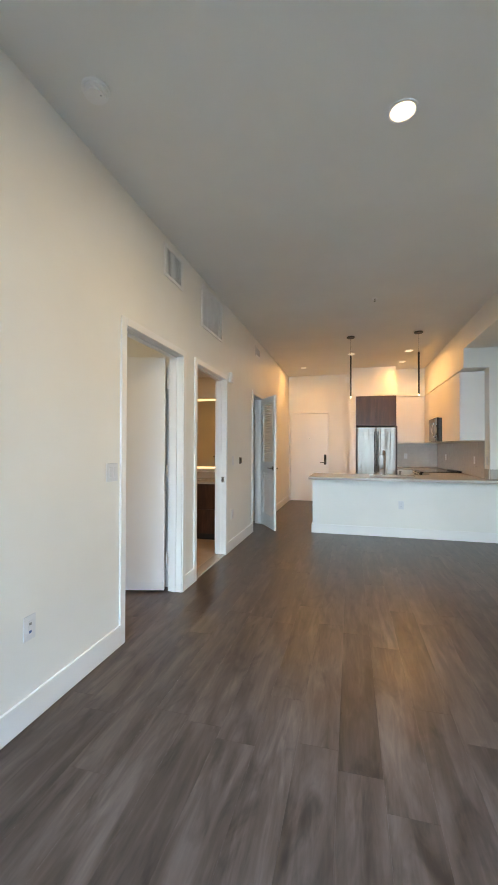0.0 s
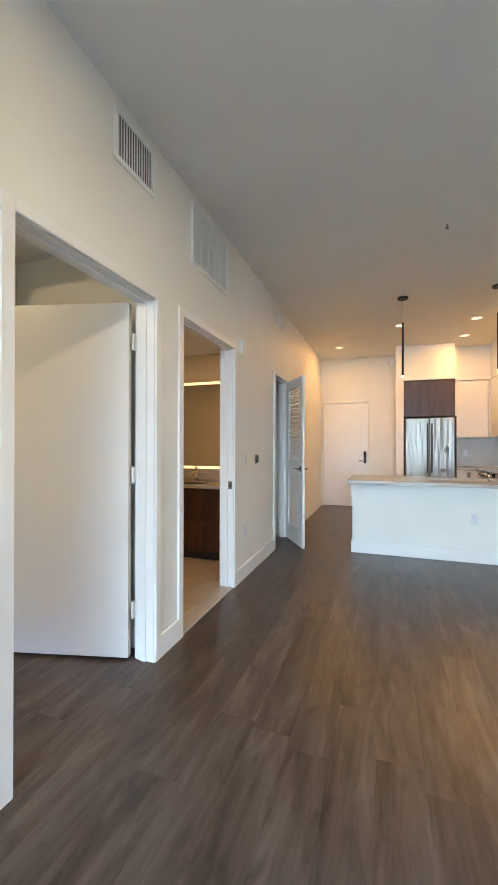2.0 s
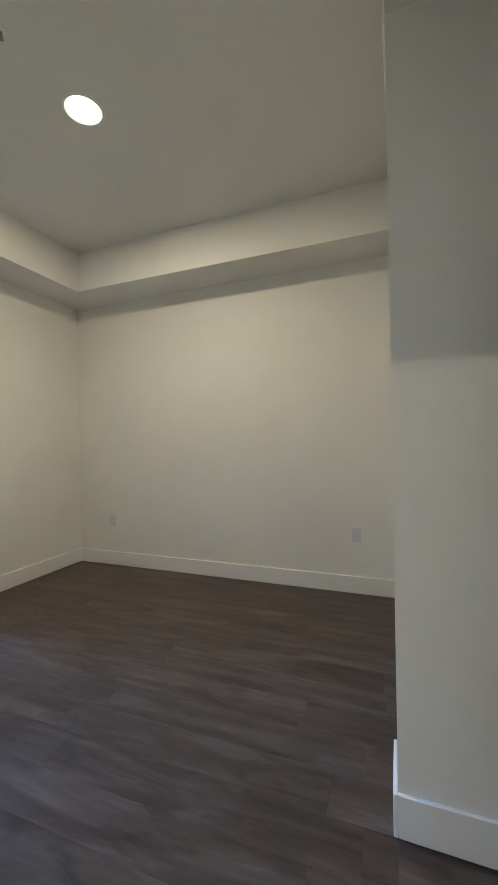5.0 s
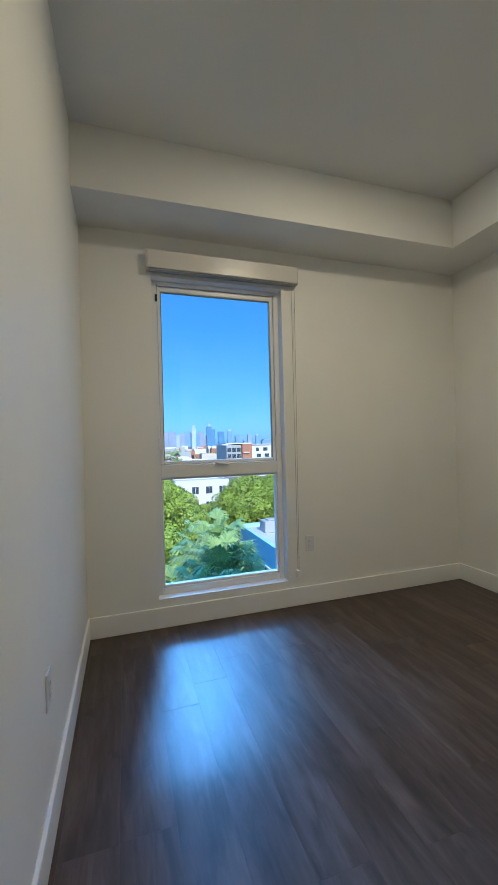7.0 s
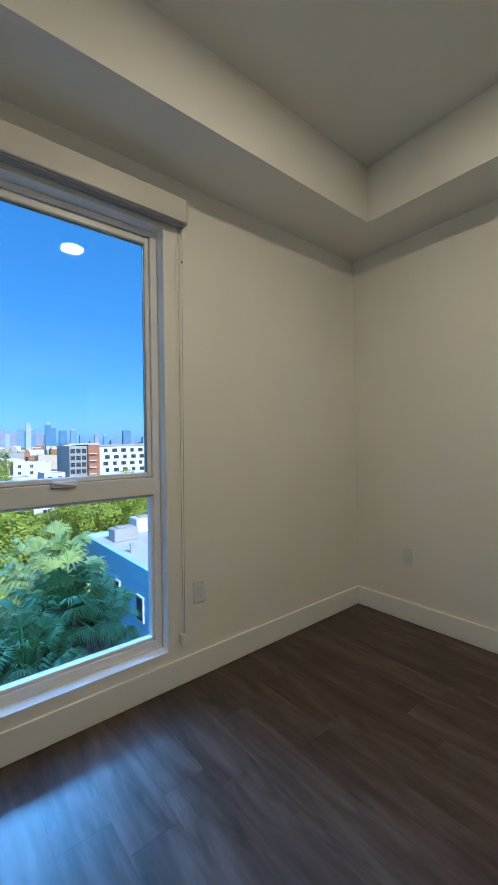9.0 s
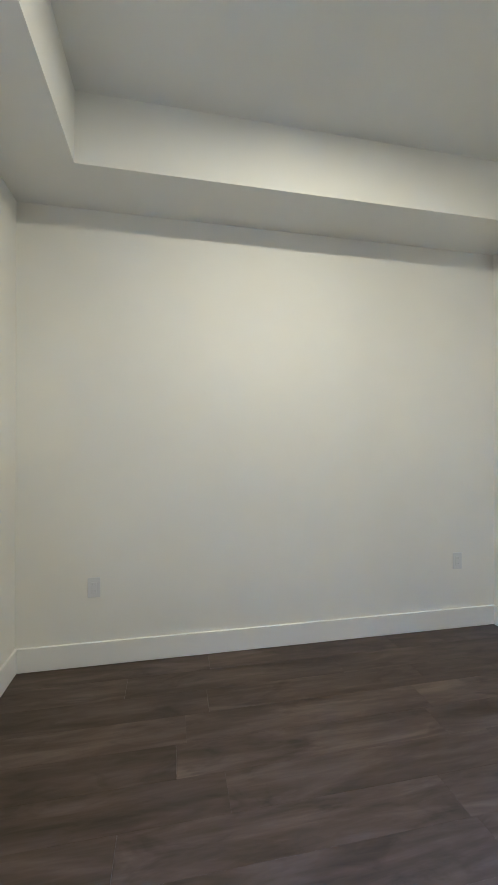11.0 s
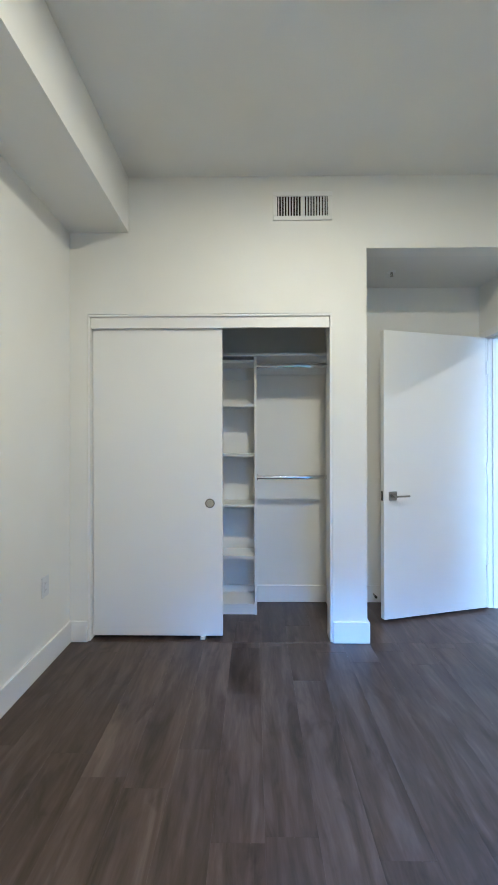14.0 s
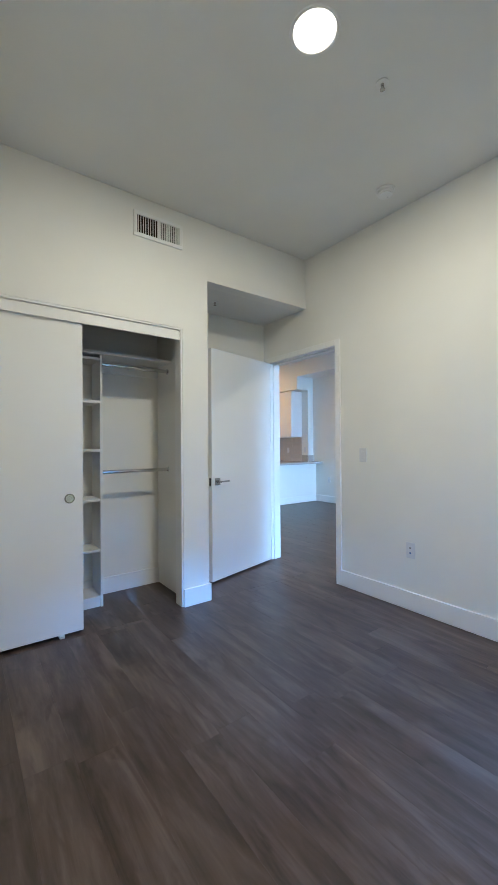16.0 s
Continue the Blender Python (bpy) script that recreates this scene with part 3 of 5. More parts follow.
th = thing("door_stop", (-1.0, CY - 0.015, 0.08), "small spring door stop on the baseboard", "door stop")
bm = bmesh.new()
rod(bm, (-1.0, CY - 0.015, 0.07), (-1.0, CY - 0.07, 0.07), 0.007)
part("spring", bm, NICKEL, th)
bm = bmesh.new()
rod(bm, (-1.0, CY - 0.068, 0.07), (-1.0, CY - 0.085, 0.07), 0.010)
part("tip", bm, BLACK, th)

th = thing("strike_plate", (-0.08, 4.686, 0.93), "satin nickel strike plate let into the jamb", "strike plate")
boxes("plate", NICKEL, th, (-0.048, -0.012, 4.6845, 4.688, 0.89, 0.96), bevel=0.001)
boxes("latch_hole", BLACK, th, (-0.036, -0.022, 4.6838, 4.6852, 0.91, 0.94))

# utility door with louvres, standing open into the hall
m, w = leaf_pose((0.022, 6.702), (0.362, 6.150))
th = thing("louvered_door", (0.022, 6.702, 0.0), "white louvred utility door standing open", "door")
S, R = 0.105, 0.11
bm = bmesh.new()
for b in ((0, S, 0.018, 2.146), (w - S, w, 0.018, 2.146), (S, w - S, 0.018, 0.22), (S, w - S, 0.90, 1.08), (S, w - S, 2.036, 2.146)):
    box(bm, b[0], b[1], -0.035, 0.0, b[2], b[3], 0.003, m)
part("frame", bm, DOOR, th)
for z0, z1, n in ((0.22, 0.90, 20), (1.08, 2.036, 28)):
    for i in range(n):
        z = z0 + (i + 0.5) * (z1 - z0) / n
        tilt = m @ pose((S + w - S) / 2, -0.0175, z, 42)
        boxes("slat", DOOR, th, (-(w - 2 * S) / 2, (w - 2 * S) / 2, -0.019, 0.019, -0.003, 0.003), m=tilt)
r3 = m.to_3x3()
lever(th, m @ Vector((w - 0.06, 0, 0.99)), r3 @ Vector((-1, 0, 0)), r3 @ Vector((0, 1, 0)))
lever(th, m @ Vector((w - 0.06, -0.035, 0.99)), r3 @ Vector((-1, 0, 0)), r3 @ Vector((0, -1, 0)))
th = thing("strike_plate", (-0.05, 6.061, 0.99), "satin nickel strike plate on the utility door jamb", "strike plate")
boxes("plate", NICKEL, th, (-0.045, -0.01, 6.061, 6.0635, 0.95, 1.03), bevel=0.001)

# entry door
th = thing("door_2", (0.5, EY, 0.0), "white flush entry door, shut, in a thin frame", "door", kind="structure")
bm = bmesh.new()
box(bm, 0.024, 0.038, EY, EY + 0.09, 0.001, 2.155, 0.001)
box(bm, 0.958, 0.972, EY, EY + 0.09, 0.001, 2.155, 0.001)
box(bm, 0.024, 0.972, EY, EY + 0.09, 2.155, 2.168, 0.001)
part("frame", bm, TRIM, th)
boxes("leaf", DOOR, th, (0.043, 0.953, EY + 0.012, EY + 0.056, 0.012, 2.149), bevel=0.002)
boxes("threshold", GREY, th, (0.039, 0.957, EY + 0.002, EY + 0.09, -0.004, 0.010), bevel=0.002)
lock = boxes("lock_body", BLACK, th, (0.862, 0.918, EY - 0.012, EY + 0.012, 0.905, 1.15), bevel=0.006, label="black electronic lock body")
boxes("keypad", BLACKGLASS, lock, (0.870, 0.910, EY - 0.0145, EY - 0.0122, 1.04, 1.14), bevel=0.0008)
bm = bmesh.new()
rod(bm, (0.89, EY - 0.01, 0.955), (0.89, EY - 0.055, 0.955), 0.011)
box(bm, 0.77, 0.90, EY - 0.062, EY - 0.050, 0.946, 0.964, 0.003)
part("handle", bm, BLACK, lock)
bm = bmesh.new()
rod(bm, (0.505, EY + 0.012, 1.545), (0.505, EY + 0.006, 1.545), 0.010, 16)
part("peephole", bm, NICKEL, th)
for z in (0.25, 1.05, 1.85):
    bm = bmesh.new()
    rod(bm, (0.040, EY + 0.004, z), (0.040, EY + 0.004, z + 0.1), 0.006, 10)
    part("hinge", bm, PLASTIC, th)

# ---- windows ----
def window_1():
    x0, x1, z0, z1 = WIN
    yf = BY0 - 0.072                      # inner face of the frame
    th = thing("window_1", ((x0 + x1) / 2, yf, z0), "tall white vinyl window, awning sash above a fixed pane", "window", kind="structure")
    out = yf - 0.07
    bm = bmesh.new()
    f = 0.040
    for b in ((x0, x0 + f, z0, z1), (x1 - f, x1, z0, z1), (x0 + f, x1 - f, z0, z0 + 0.05), (x0 + f, x1 - f, z1 - 0.03, z1)):
        box(bm, b[0], b[1], out, yf, b[2], b[3], 0.003)
    part("window_frame", bm, VINYL, th)
    boxes("mullion", VINYL, th, (x0 + f, x1 - f, out, yf + 0.004, 1.022, 1.115), bevel=0.003)
    boxes("window_sill", TRIM, th, (x0 + 0.001, x1 - 0.001, yf + 0.001, BY0 + 0.002, z0 + 0.0005, z0 + 0.004), bevel=0.001)
    # sash of the upper light
    a0, a1, c0, c1 = x0 + f + 0.002, x1 - f - 0.002, 1.117, z1 - 0.032
    bm = bmesh.new()
    s = 0.024
    for b in ((a0, a0 + s, c0, c1), (a1 - s, a1, c0, c1), (a0 + s, a1 - s, c0, c0 + s), (a0 + s, a1 - s, c1 - s - 0.012, c1)):
        box(bm, b[0], b[1], out + 0.01, yf - 0.012, b[2], b[3], 0.004)
    sash = part("sash", bm, VINYL, th)
    bm = bmesh.new()
    g = 0.006
    for b in ((a0 + s, a0 + s + g, c0 + s, c1 - s - 0.012), (a1 - s - g, a1 - s, c0 + s, c1 - s - 0.012), (a0 + s, a1 - s, c1 - s - 0.012 - g, c1 - s - 0.012)):
        box(bm, b[0], b[1], out + 0.03, yf - 0.016, b[2], b[3])
    part("gasket", bm, GREY, sash)
    p = boxes("pane", PANE, sash, (a0 + s, a1 - s, out + 0.034, out + 0.040, c0 + s, c1 - s - 0.012))
    p.visible_shadow = False
    bm = bmesh.new()
    for b in ((x0 + f, x0 + f + 0.014, z0 + 0.05, 1.022), (x1 - f - 0.014, x1 - f, z0 + 0.05, 1.022), (x0 + f, x1 - f, z0 + 0.05, z0 + 0.068), (x0 + f, x1 - f, 1.010, 1.022)):
        box(bm, b[0], b[1], out + 0.015, yf - 0.008, b[2], b[3], 0.003)
    part("glazing_bead", bm, VINYL, th)
    p = boxes("pane", PANE, th, (x0 + f + 0.012, x1 - f - 0.012, out + 0.026, out + 0.032, z0 + 0.066, 1.012))
    p.visible_shadow = False
    # crank on the mullion and catches on the side
    bm = bmesh.new()
    cx = -1.06
    box(bm, cx - 0.055, cx + 0.055, yf + 0.004, yf + 0.022, 1.098, 1.128, 0.005)
    part("crank_box", bm, VINYL, th)
    bm = bmesh.new()
    box(bm, cx - 0.045, cx + 0.05, yf + 0.022, yf + 0.032, 1.108, 1.120, 0.004, pose(cx, 0, 1.114, 0, -8) @ pose(-cx, 0, -1.114))
    part("crank_handle", bm, PLASTIC, th)
    for z in (1.22, 2.28):
        boxes("catch", VINYL if z < 2 else BLACK, th, (x1 - f - 0.004, x1 - f + 0.012, yf + 0.0005, yf + 0.012, z, z + (0.09 if z < 2 else 0.05)), bevel=0.002)


window_1()


def roller_blind():
    th = thing("roller_blind", (-1.11, BY0, 2.47), "off-white roller blind cassette, the blind fully raised", "roller blind")
    x0, x1, y0, y1 = -1.652, -0.548, BY0, BY0 + 0.075
    boxes("cassette", CASSETTE, th, (x0, x1, y0 + 0.001, y1, 2.458, 2.582), bevel=0.004)
    boxes("rolled_fabric", SHADE, th, (x0 + 0.012, x1 - 0.012, y0 + 0.012, y1 - 0.012, 2.449, 2.4575), bevel=0.003)
    boxes("end_cap", CASSETTE, th, (x0 - 0.004, x0 - 0.0002, y0 + 0.001, y1 + 0.002, 2.448, 2.586), bevel=0.001)
    boxes("end_cap", CASSETTE, th, (x1 + 0.0002, x1 + 0.004, y0 + 0.001, y1 + 0.002, 2.448, 2.586), bevel=0.001)
    bm = bmesh.new()
    rod(bm, (x0 + 0.02, y0 + 0.045, 2.452), (x1 - 0.02, y0 + 0.045, 2.452), 0.011, 12)
    part("hem_bar", bm, GREY, th)
    bm = bmesh.new()
    for dx in (0.008, 0.034):
        rod(bm, (x0 + dx, y0 + 0.03, 2.46), (x0 + 0.026 + dx * 0.35, y0 + 0.03, 0.27), 0.0013, 6)
    part("cord", bm, GREY, th)
    bm = bmesh.new()
    box(bm, x0 + 0.022, x0 + 0.046, y0, y0 + 0.036, 0.225, 0.275, 0.003)
    part("cord_weight", bm, PLASTIC, th)
    bm = bmesh.new()
    rod(bm, (x0 + 0.010, y0 + 0.03, 2.26), (x0 + 0.010, y0 + 0.03, 2.268), 0.004, 8)
    part("cord_bead", bm, BLACK, th)


roller_blind()

# living room's glass front, behind the walk's start
th = thing("window_2", (1.75, SY, 0.05), "wide white-framed sliding glass front", "window", kind="structure")
bm = bmesh.new()
for b in ((0.45, 0.51, 0.05, 2.55), (2.99, 3.05, 0.05, 2.55), (1.72, 1.78, 0.11, 2.49), (0.51, 2.99, 0.05, 0.11), (0.51, 2.99, 2.49, 2.55)):
    box(bm, b[0], b[1], SY - 0.14, SY - 0.05, b[2], b[3], 0.004)
part("window_frame", bm, VINYL, th)
for a, b in ((0.51, 1.72), (1.78, 2.99)):
    boxes("pane", PANE, th, (a, b, SY - 0.10, SY - 0.094, 0.11, 2.49)).visible_shadow = False

# ---- kitchen ----
PY0, PY1 = 6.267, 6.93
th = thing("kitchen_peninsula", (2.2, 6.6, 0), "white-painted kitchen peninsula with a tall baseboard", "peninsula")
boxes("body", WALL, th, (0.915, KX, PY0, PY1, 0.0, 0.838))
boxes("side_filler", WALL, th, (KX, RX - 0.001, PY0, 6.349, 0.0, 0.838))
boxes("base_trim", TRIM, th, (0.900, RX - 0.016, PY0 - BT, PY0 - 0.0005, 0.001, BH), (0.900, 0.9145, PY0, PY1, 0.001, BH), bevel=0.003)
plate("wall_outlet", (2.21, PY0, 0.475), (0, -1, 0), "white duplex outlet on the peninsula", "outlet")

SX0, SX1, SY0, SY1 = 1.78, 2.46, 6.44, 6.84     # sink cut-out
CZ0, CZ1 = 0.840, 0.880
RY0, RY1 = 7.72, 8.48                            # range
th = thing("countertop", (2.2, 6.6, CZ0), "pale quartz countertop running round the kitchen", "countertop")
bm = bmesh.new()
box(bm, 0.872, SX0, 6.06, 6.95, CZ0, CZ1, 0.003)
box(bm, SX1, KX - 0.002, 6.06, 6.95, CZ0, CZ1, 0.003)
box(bm, SX0, SX1, 6.06, SY0, CZ0, CZ1, 0.0)
box(bm, SX0, SX1, SY1, 6.95, CZ0, CZ1, 0.0)
box(bm, KX - 0.002, RX - 0.004, 6.06, 6.348, CZ0, CZ1, 0.003)
part("peninsula_slab", bm, QUARTZ, th)
for y0, y1 in ((6.951, RY0 - 0.003), (RY1 + 0.003, EY - 0.002)):
    boxes("side_slab", QUARTZ, th, (2.76, KX - 0.002, y0, y1, CZ0, CZ1), bevel=0.002)
boxes("back_slab", QUARTZ, th, (2.46, 2.759, 9.11, EY - 0.002, CZ0, CZ1), bevel=0.002)
boxes("upstand", QUARTZ, th, (KX - 0.012, KX - 0.0005, 6.36, 6.545, CZ1, 1.02), (KX + 0.002, RX - 0.002, 6.337, 6.3485, CZ1, 1.02), bevel=0.002)

th = thing("kitchen_sink", (2.12, 6.64, 0.66), "stainless undermount kitchen sink", "sink")
bm = bmesh.new()
box(bm, SX0 - 0.01, SX1 + 0.01, SY0 - 0.01, SY1 + 0.01, 0.655, 0.66)
for b in ((SX0 - 0.01, SX0 - 0.002, SY0 - 0.01, SY1 + 0.01), (SX1 + 0.002, SX1 + 0.01, SY0 - 0.01, SY1 + 0.01), (SX0, SX1, SY0 - 0.01, SY0 - 0.002), (SX0, SX1, SY1 + 0.002, SY1 + 0.01)):
    box(bm, *b, 0.66, 0.8385)
part("bowl", bm, STEEL, th)

th = thing("kitchen_faucet", (2.034, 6.89, CZ1), "stainless pull-down kitchen faucet beside the sink", "faucet")
bm = bmesh.new()
rod(bm, (2.034, 6.89, CZ1), (2.034, 6.89, CZ1 + 0.012), 0.028, 20)
rod(bm, (2.034, 6.89, CZ1 + 0.01), (2.034, 6.89, 1.235), 0.0155, 18)
part("column", bm, STEEL, th, smooth=True)
bm = bmesh.new()
rod(bm, (2.034, 6.89, 1.235), (2.020, 6.85, 1.262), 0.0155, 16)
rod(bm, (2.020, 6.85, 1.262), (1.985, 6.72, 1.262), 0.0155, 16)
rod(bm, (1.990, 6.735, 1.262), (1.985, 6.72, 1.20), 0.0165, 16)
part("spout", bm, STEEL, th, smooth=True)
bm = bmesh.new()
rod(bm, (2.034, 6.89, 0.965), (1.965, 6.885, 0.972), 0.012, 14)
rod(bm, (1.975, 6.885, 0.972), (1.955, 6.882, 0.972), 0.019, 16)
part("lever", bm, STEEL, th, smooth=True)
th = thing("soap_dispenser", (2.271, 6.90, CZ1), "short stainless soap dispenser on the counter", "soap dispenser")
bm = bmesh.new()
rod(bm, (2.271, 6.90, CZ1), (2.271, 6.90, CZ1 + 0.055), 0.017, 18)
part("body", bm, STEEL, th, smooth=True)
bm = bmesh.new()
rod(bm, (2.271, 6.90, CZ1 + 0.05), (2.271, 6.90, CZ1 + 0.068), 0.021, 18)
rod(bm, (2.271, 6.90, CZ1 + 0.062), (2.265, 6.83, CZ1 + 0.062), 0.006, 10)
part("pump_head", bm, STEEL, th, smooth=True)


def cabinet(name, x0, x1, y0, y1, z0, z1, face, doors, material, label, group, gap=0.003):
    """A box cabinet whose doors lie on the side named by face ('-x' or '-y')."""
    th = thing(name, ((x0 + x1) / 2, (y0 + y1) / 2, z0), label, "cabinet", group)
    d = 0.020
    if face == "-x":
        boxes("body", material, th, (x0 + d + 0.002, x1, y0, y1, z0, z1))
        w = (y1 - y0) / doors
        for i in range(doors):
            boxes("door", material, th, (x0, x0 + d, y0 + i * w + gap / 2, y0 + (i + 1) * w - gap / 2, z0 - 0.004, z1 - 0.002), bevel=0.0015)
    else:
        boxes("body", material, th, (x0, x1, y0 + d + 0.002, y1, z0, z1))
        w = (x1 - x0) / doors
        for i in range(doors):
            boxes("door", material, th, (x0 + i * w + gap / 2, x0 + (i + 1) * w - gap / 2, y0, y0 + d, z0 - 0.004, z1 - 0.002), bevel=0.0015)
    return th


UZ0, UZ1 = 1.436, 2.458
UG = "white upper cabinets"
cabinet("upper_cabinet", 3.066, KX - 0.001, 6.546, RY0 - 0.002, UZ0, UZ1, "-x", 2, CABWHITE, "matt white handleless upper cabinet, shut", UG)
cabinet("upper_cabinet", 3.066, KX - 0.001, RY0, RY1, 1.872, UZ1, "-x", 2, CABWHITE, "short matt white cabinet over the microwave", UG)
cabinet("upper_cabinet", 3.066, KX - 0.001, RY1 + 0.002, 9.40, UZ0, UZ1, "-x", 2, CABWHITE, "matt white handleless upper cabinet, shut", UG)
cabinet("upper_cabinet", 2.480, 3.030, 9.42, EY - 0.001, UZ0 - 0.01, UZ1, "-y", 1, CABWHITE, "matt white handleless upper cabinet beside the refrigerator", UG)
tagged(boxes("filler_panel", CABWHITE, None, (3.033, 3.085, 9.424, 9.44, UZ0 - 0.012, UZ1), bevel=0.001), "narrow white filler panel in the cabinet corner", "panel")
cabinet("fridge_cabinet", 1.600, 2.441, 9.04, EY - 0.001, 1.800, 2.452, "-y", 2, DARKWOOD, "dark walnut cabinet over the refrigerator, two doors", "")
th = thing("refrigerator_bay", (2.02, 9.4, 0.0), "dark walnut panels lining the refrigerator bay", "cabinet")
for x0, x1 in ((1.5985, 1.612), (2.446, 2.462)):
    boxes("side_panel", DARKWOOD, th, (x0, x1, 9.05, EY - 0.001, 0.0, 1.795), bevel=0.001)
cabinet("base_cabinet", 2.80, KX - 0.001, 6.952, RY0 - 0.004, 0.09, 0.838, "-x", 2, CABWHITE, "matt white base cabinet under the counter", "base cabinets")
cabinet("base_cabinet", 2.80, KX - 0.001, RY1 + 0.004, 9.10, 0.09, 0.838, "-x", 1, CABWHITE, "matt white base cabinet under the counter", "base cabinets")
cabinet("base_cabinet", 2.47, KX - 0.001, 9.15, EY - 0.001, 0.09, 0.838, "-y", 2, CABWHITE, "matt white base cabinet in the corner", "base cabinets")
for a, b, c, d in ((2.86, KX - 0.002, 6.953, RY0 - 0.005), (2.86, KX - 0.002, RY1 + 0.005, 9.2), (2.48, KX - 0.002, 9.21, EY - 0.002)):
    tagged(boxes("toe_kick", BLACK, None, (a, b, c, d, 0.0, 0.0895)), "dark recessed toe kick under the base cabinets", "toe kick")

th = thing("refrigerator", (2.02, 9.4, 0.0), "stainless french-door refrigerator in a dark bay", "refrigerator")
boxes("body", BLACK, th, (1.625, 2.43, 9.07, EY - 0.03, 0.02, 1.755))
boxes("base_grille", BLACK, th, (1.64, 2.42, 9.05, 9.069, 0.0, 0.06))
for a, b in ((1.626, 2.0245), (2.0285, 2.429)):
    bm = bmesh.new()
    box(bm, a, b, 9.005, 9.068, 0.66, 1.768, 0.010)
    part("door", bm, STEEL, th, smooth=True)
bm = bmesh.new()
box(bm, 1.626, 2.429, 9.005, 9.068, 0.07, 0.652, 0.010)
part("freezer_drawer", bm, STEEL, th, smooth=True)
for x in (1.992, 2.061):
    bm = bmesh.new()
    rod(bm, (x, 8.965, 0.80), (x, 8.965, 1.67), 0.012, 12)
    for z in (0.83, 1.64):
        rod(bm, (x, 8.965, z), (x, 9.006, z), 0.009, 10)
    part("handle", bm, BLACK, th, "dark bar handle", True)
bm = bmesh.new()
rod(bm, (1.72, 8.965, 0.59), (2.33, 8.965, 0.59), 0.012, 12)
rod(bm, (1.75, 8.965, 0.59), (1.75, 9.006, 0.59), 0.009, 10)
rod(bm, (2.30, 8.965, 0.59), (2.30, 9.006, 0.59), 0.009, 10)
part("handle", bm, BLACK, th, "dark bar handle", True)
boxes("badge", GREY, th, (2.36, 2.385, 9.0035, 9.005, 1.69, 1.71))

th = thing("microwave", (3.2, 8.1, 1.44), "stainless over-the-range microwave with a dark door", "microwave")
mx = 2.985
boxes("body", BLACK, th, (mx + 0.03, KX - 0.012, RY0 + 0.004, RY1 - 0.004, 1.443, 1.864), bevel=0.002)
boxes("door", STEEL, th, (mx, mx + 0.028, RY0 + 0.175, RY1 - 0.004, 1.446, 1.862), bevel=0.004)
boxes("window", BLACKGLASS, th, (mx - 0.002, mx, RY0 + 0.235, RY1 - 0.09, 1.52, 1.79), bevel=0.0005)
boxes("control_panel", BLACKGLASS, th, (mx, mx + 0.028, RY0 + 0.004, RY0 + 0.17, 1.446, 1.862), bevel=0.003)
bm = bmesh.new()
pts = [(mx - 0.005 - 0.045 * math.sin(math.pi * i / 10), RY0 + 0.20, 1.50 + 0.30 * i / 10) for i in range(11)]
for p, q in zip(pts, pts[1:]):
    rod(bm, p, q, 0.010, 10)
part("handle", bm, CHROME, th, "curved chrome handle", True)
boxes("vent_strip", BLACK, th, (mx + 0.002, mx + 0.03, RY0 + 0.01, RY1 - 0.01, 1.8645, 1.870))

th = thing("range", (3.05, 8.1, 0.0), "slide-in range with a black glass cooktop", "range")
boxes("body", STEEL, th, (2.745, KX - 0.012, RY0 + 0.002, RY1 - 0.002, 0.03, 0.868), bevel=0.003)
boxes("cooktop", BLACKGLASS, th, (2.735, KX - 0.014, RY0 - 0.001, RY1 + 0.001, 0.8685, 0.892), bevel=0.004)
boxes("rear_trim", BLACK, th, (KX - 0.09, KX - 0.014, RY0, RY1, 0.8925, 0.915), bevel=0.005)
boxes("control_panel", BLACKGLASS, th, (2.705, 2.7445, RY0 + 0.004, RY1 - 0.004, 0.78, 0.888), bevel=0.006)
boxes("oven_door", STEEL, th, (2.715, 2.7445, RY0 + 0.004, RY1 - 0.004, 0.20, 0.77), bevel=0.004)
boxes("oven_window", BLACKGLASS, th, (2.7135, 2.7149, RY0 + 0.10, RY1 - 0.10, 0.34, 0.64))
for i in range(5):
    y = RY0 + 0.09 + i * 0.145
    bm = bmesh.new()
    rod(bm, (2.705, y, 0.838), (2.672, y, 0.842), 0.021, 18)
    part("knob", bm, CHROME, th, "chrome knob", True)
bm = bmesh.new()
rod(bm, (2.668, RY0 + 0.05, 0.725), (2.668, RY1 - 0.05, 0.725), 0.011, 12)
for y in (RY0 + 0.08, RY1 - 0.08):
    rod(bm, (2.668, y, 0.725), (2.716, y, 0.725), 0.008, 10)
part("handle", bm, STEEL, th, smooth=True)
boxes("foot", BLACK, th, (2.78, 2.84, RY0 + 0.03, RY0 + 0.09, 0, 0.03), (2.78, 2.84, RY1 - 0.09, RY1 - 0.03, 0, 0.03), (3.28, 3.34, RY0 + 0.03, RY0 + 0.09, 0, 0.03), (3.28, 3.34, RY1 - 0.09, RY1 - 0.03, 0, 0.03))

# backsplash bed; its tiles are laid at the end
back_bed = tagged(boxes("wall_backsplash_back", GROUT, None, (2.463, KX - 0.008, EY - 0.006, EY - 0.0005, CZ1 + 0.0005, UZ0 - 0.02)), "glazed greige backsplash tiles, stacked in rows", "backsplash", kind="structure")
side_bed = tagged(boxes("wall_backsplash_side", GROUT, None, (KX - 0.006, KX - 0.0005, 6.548, EY - 0.008, CZ1 + 0.0005, UZ0 - 0.012)), "glazed greige backsplash tiles, stacked in rows", "backsplash", kind="structure")
plate("wall_outlet", (KX - 0.012, 7.0, 1.13), (-1, 0, 0), "white outlet on the kitchen backsplash", "outlet")
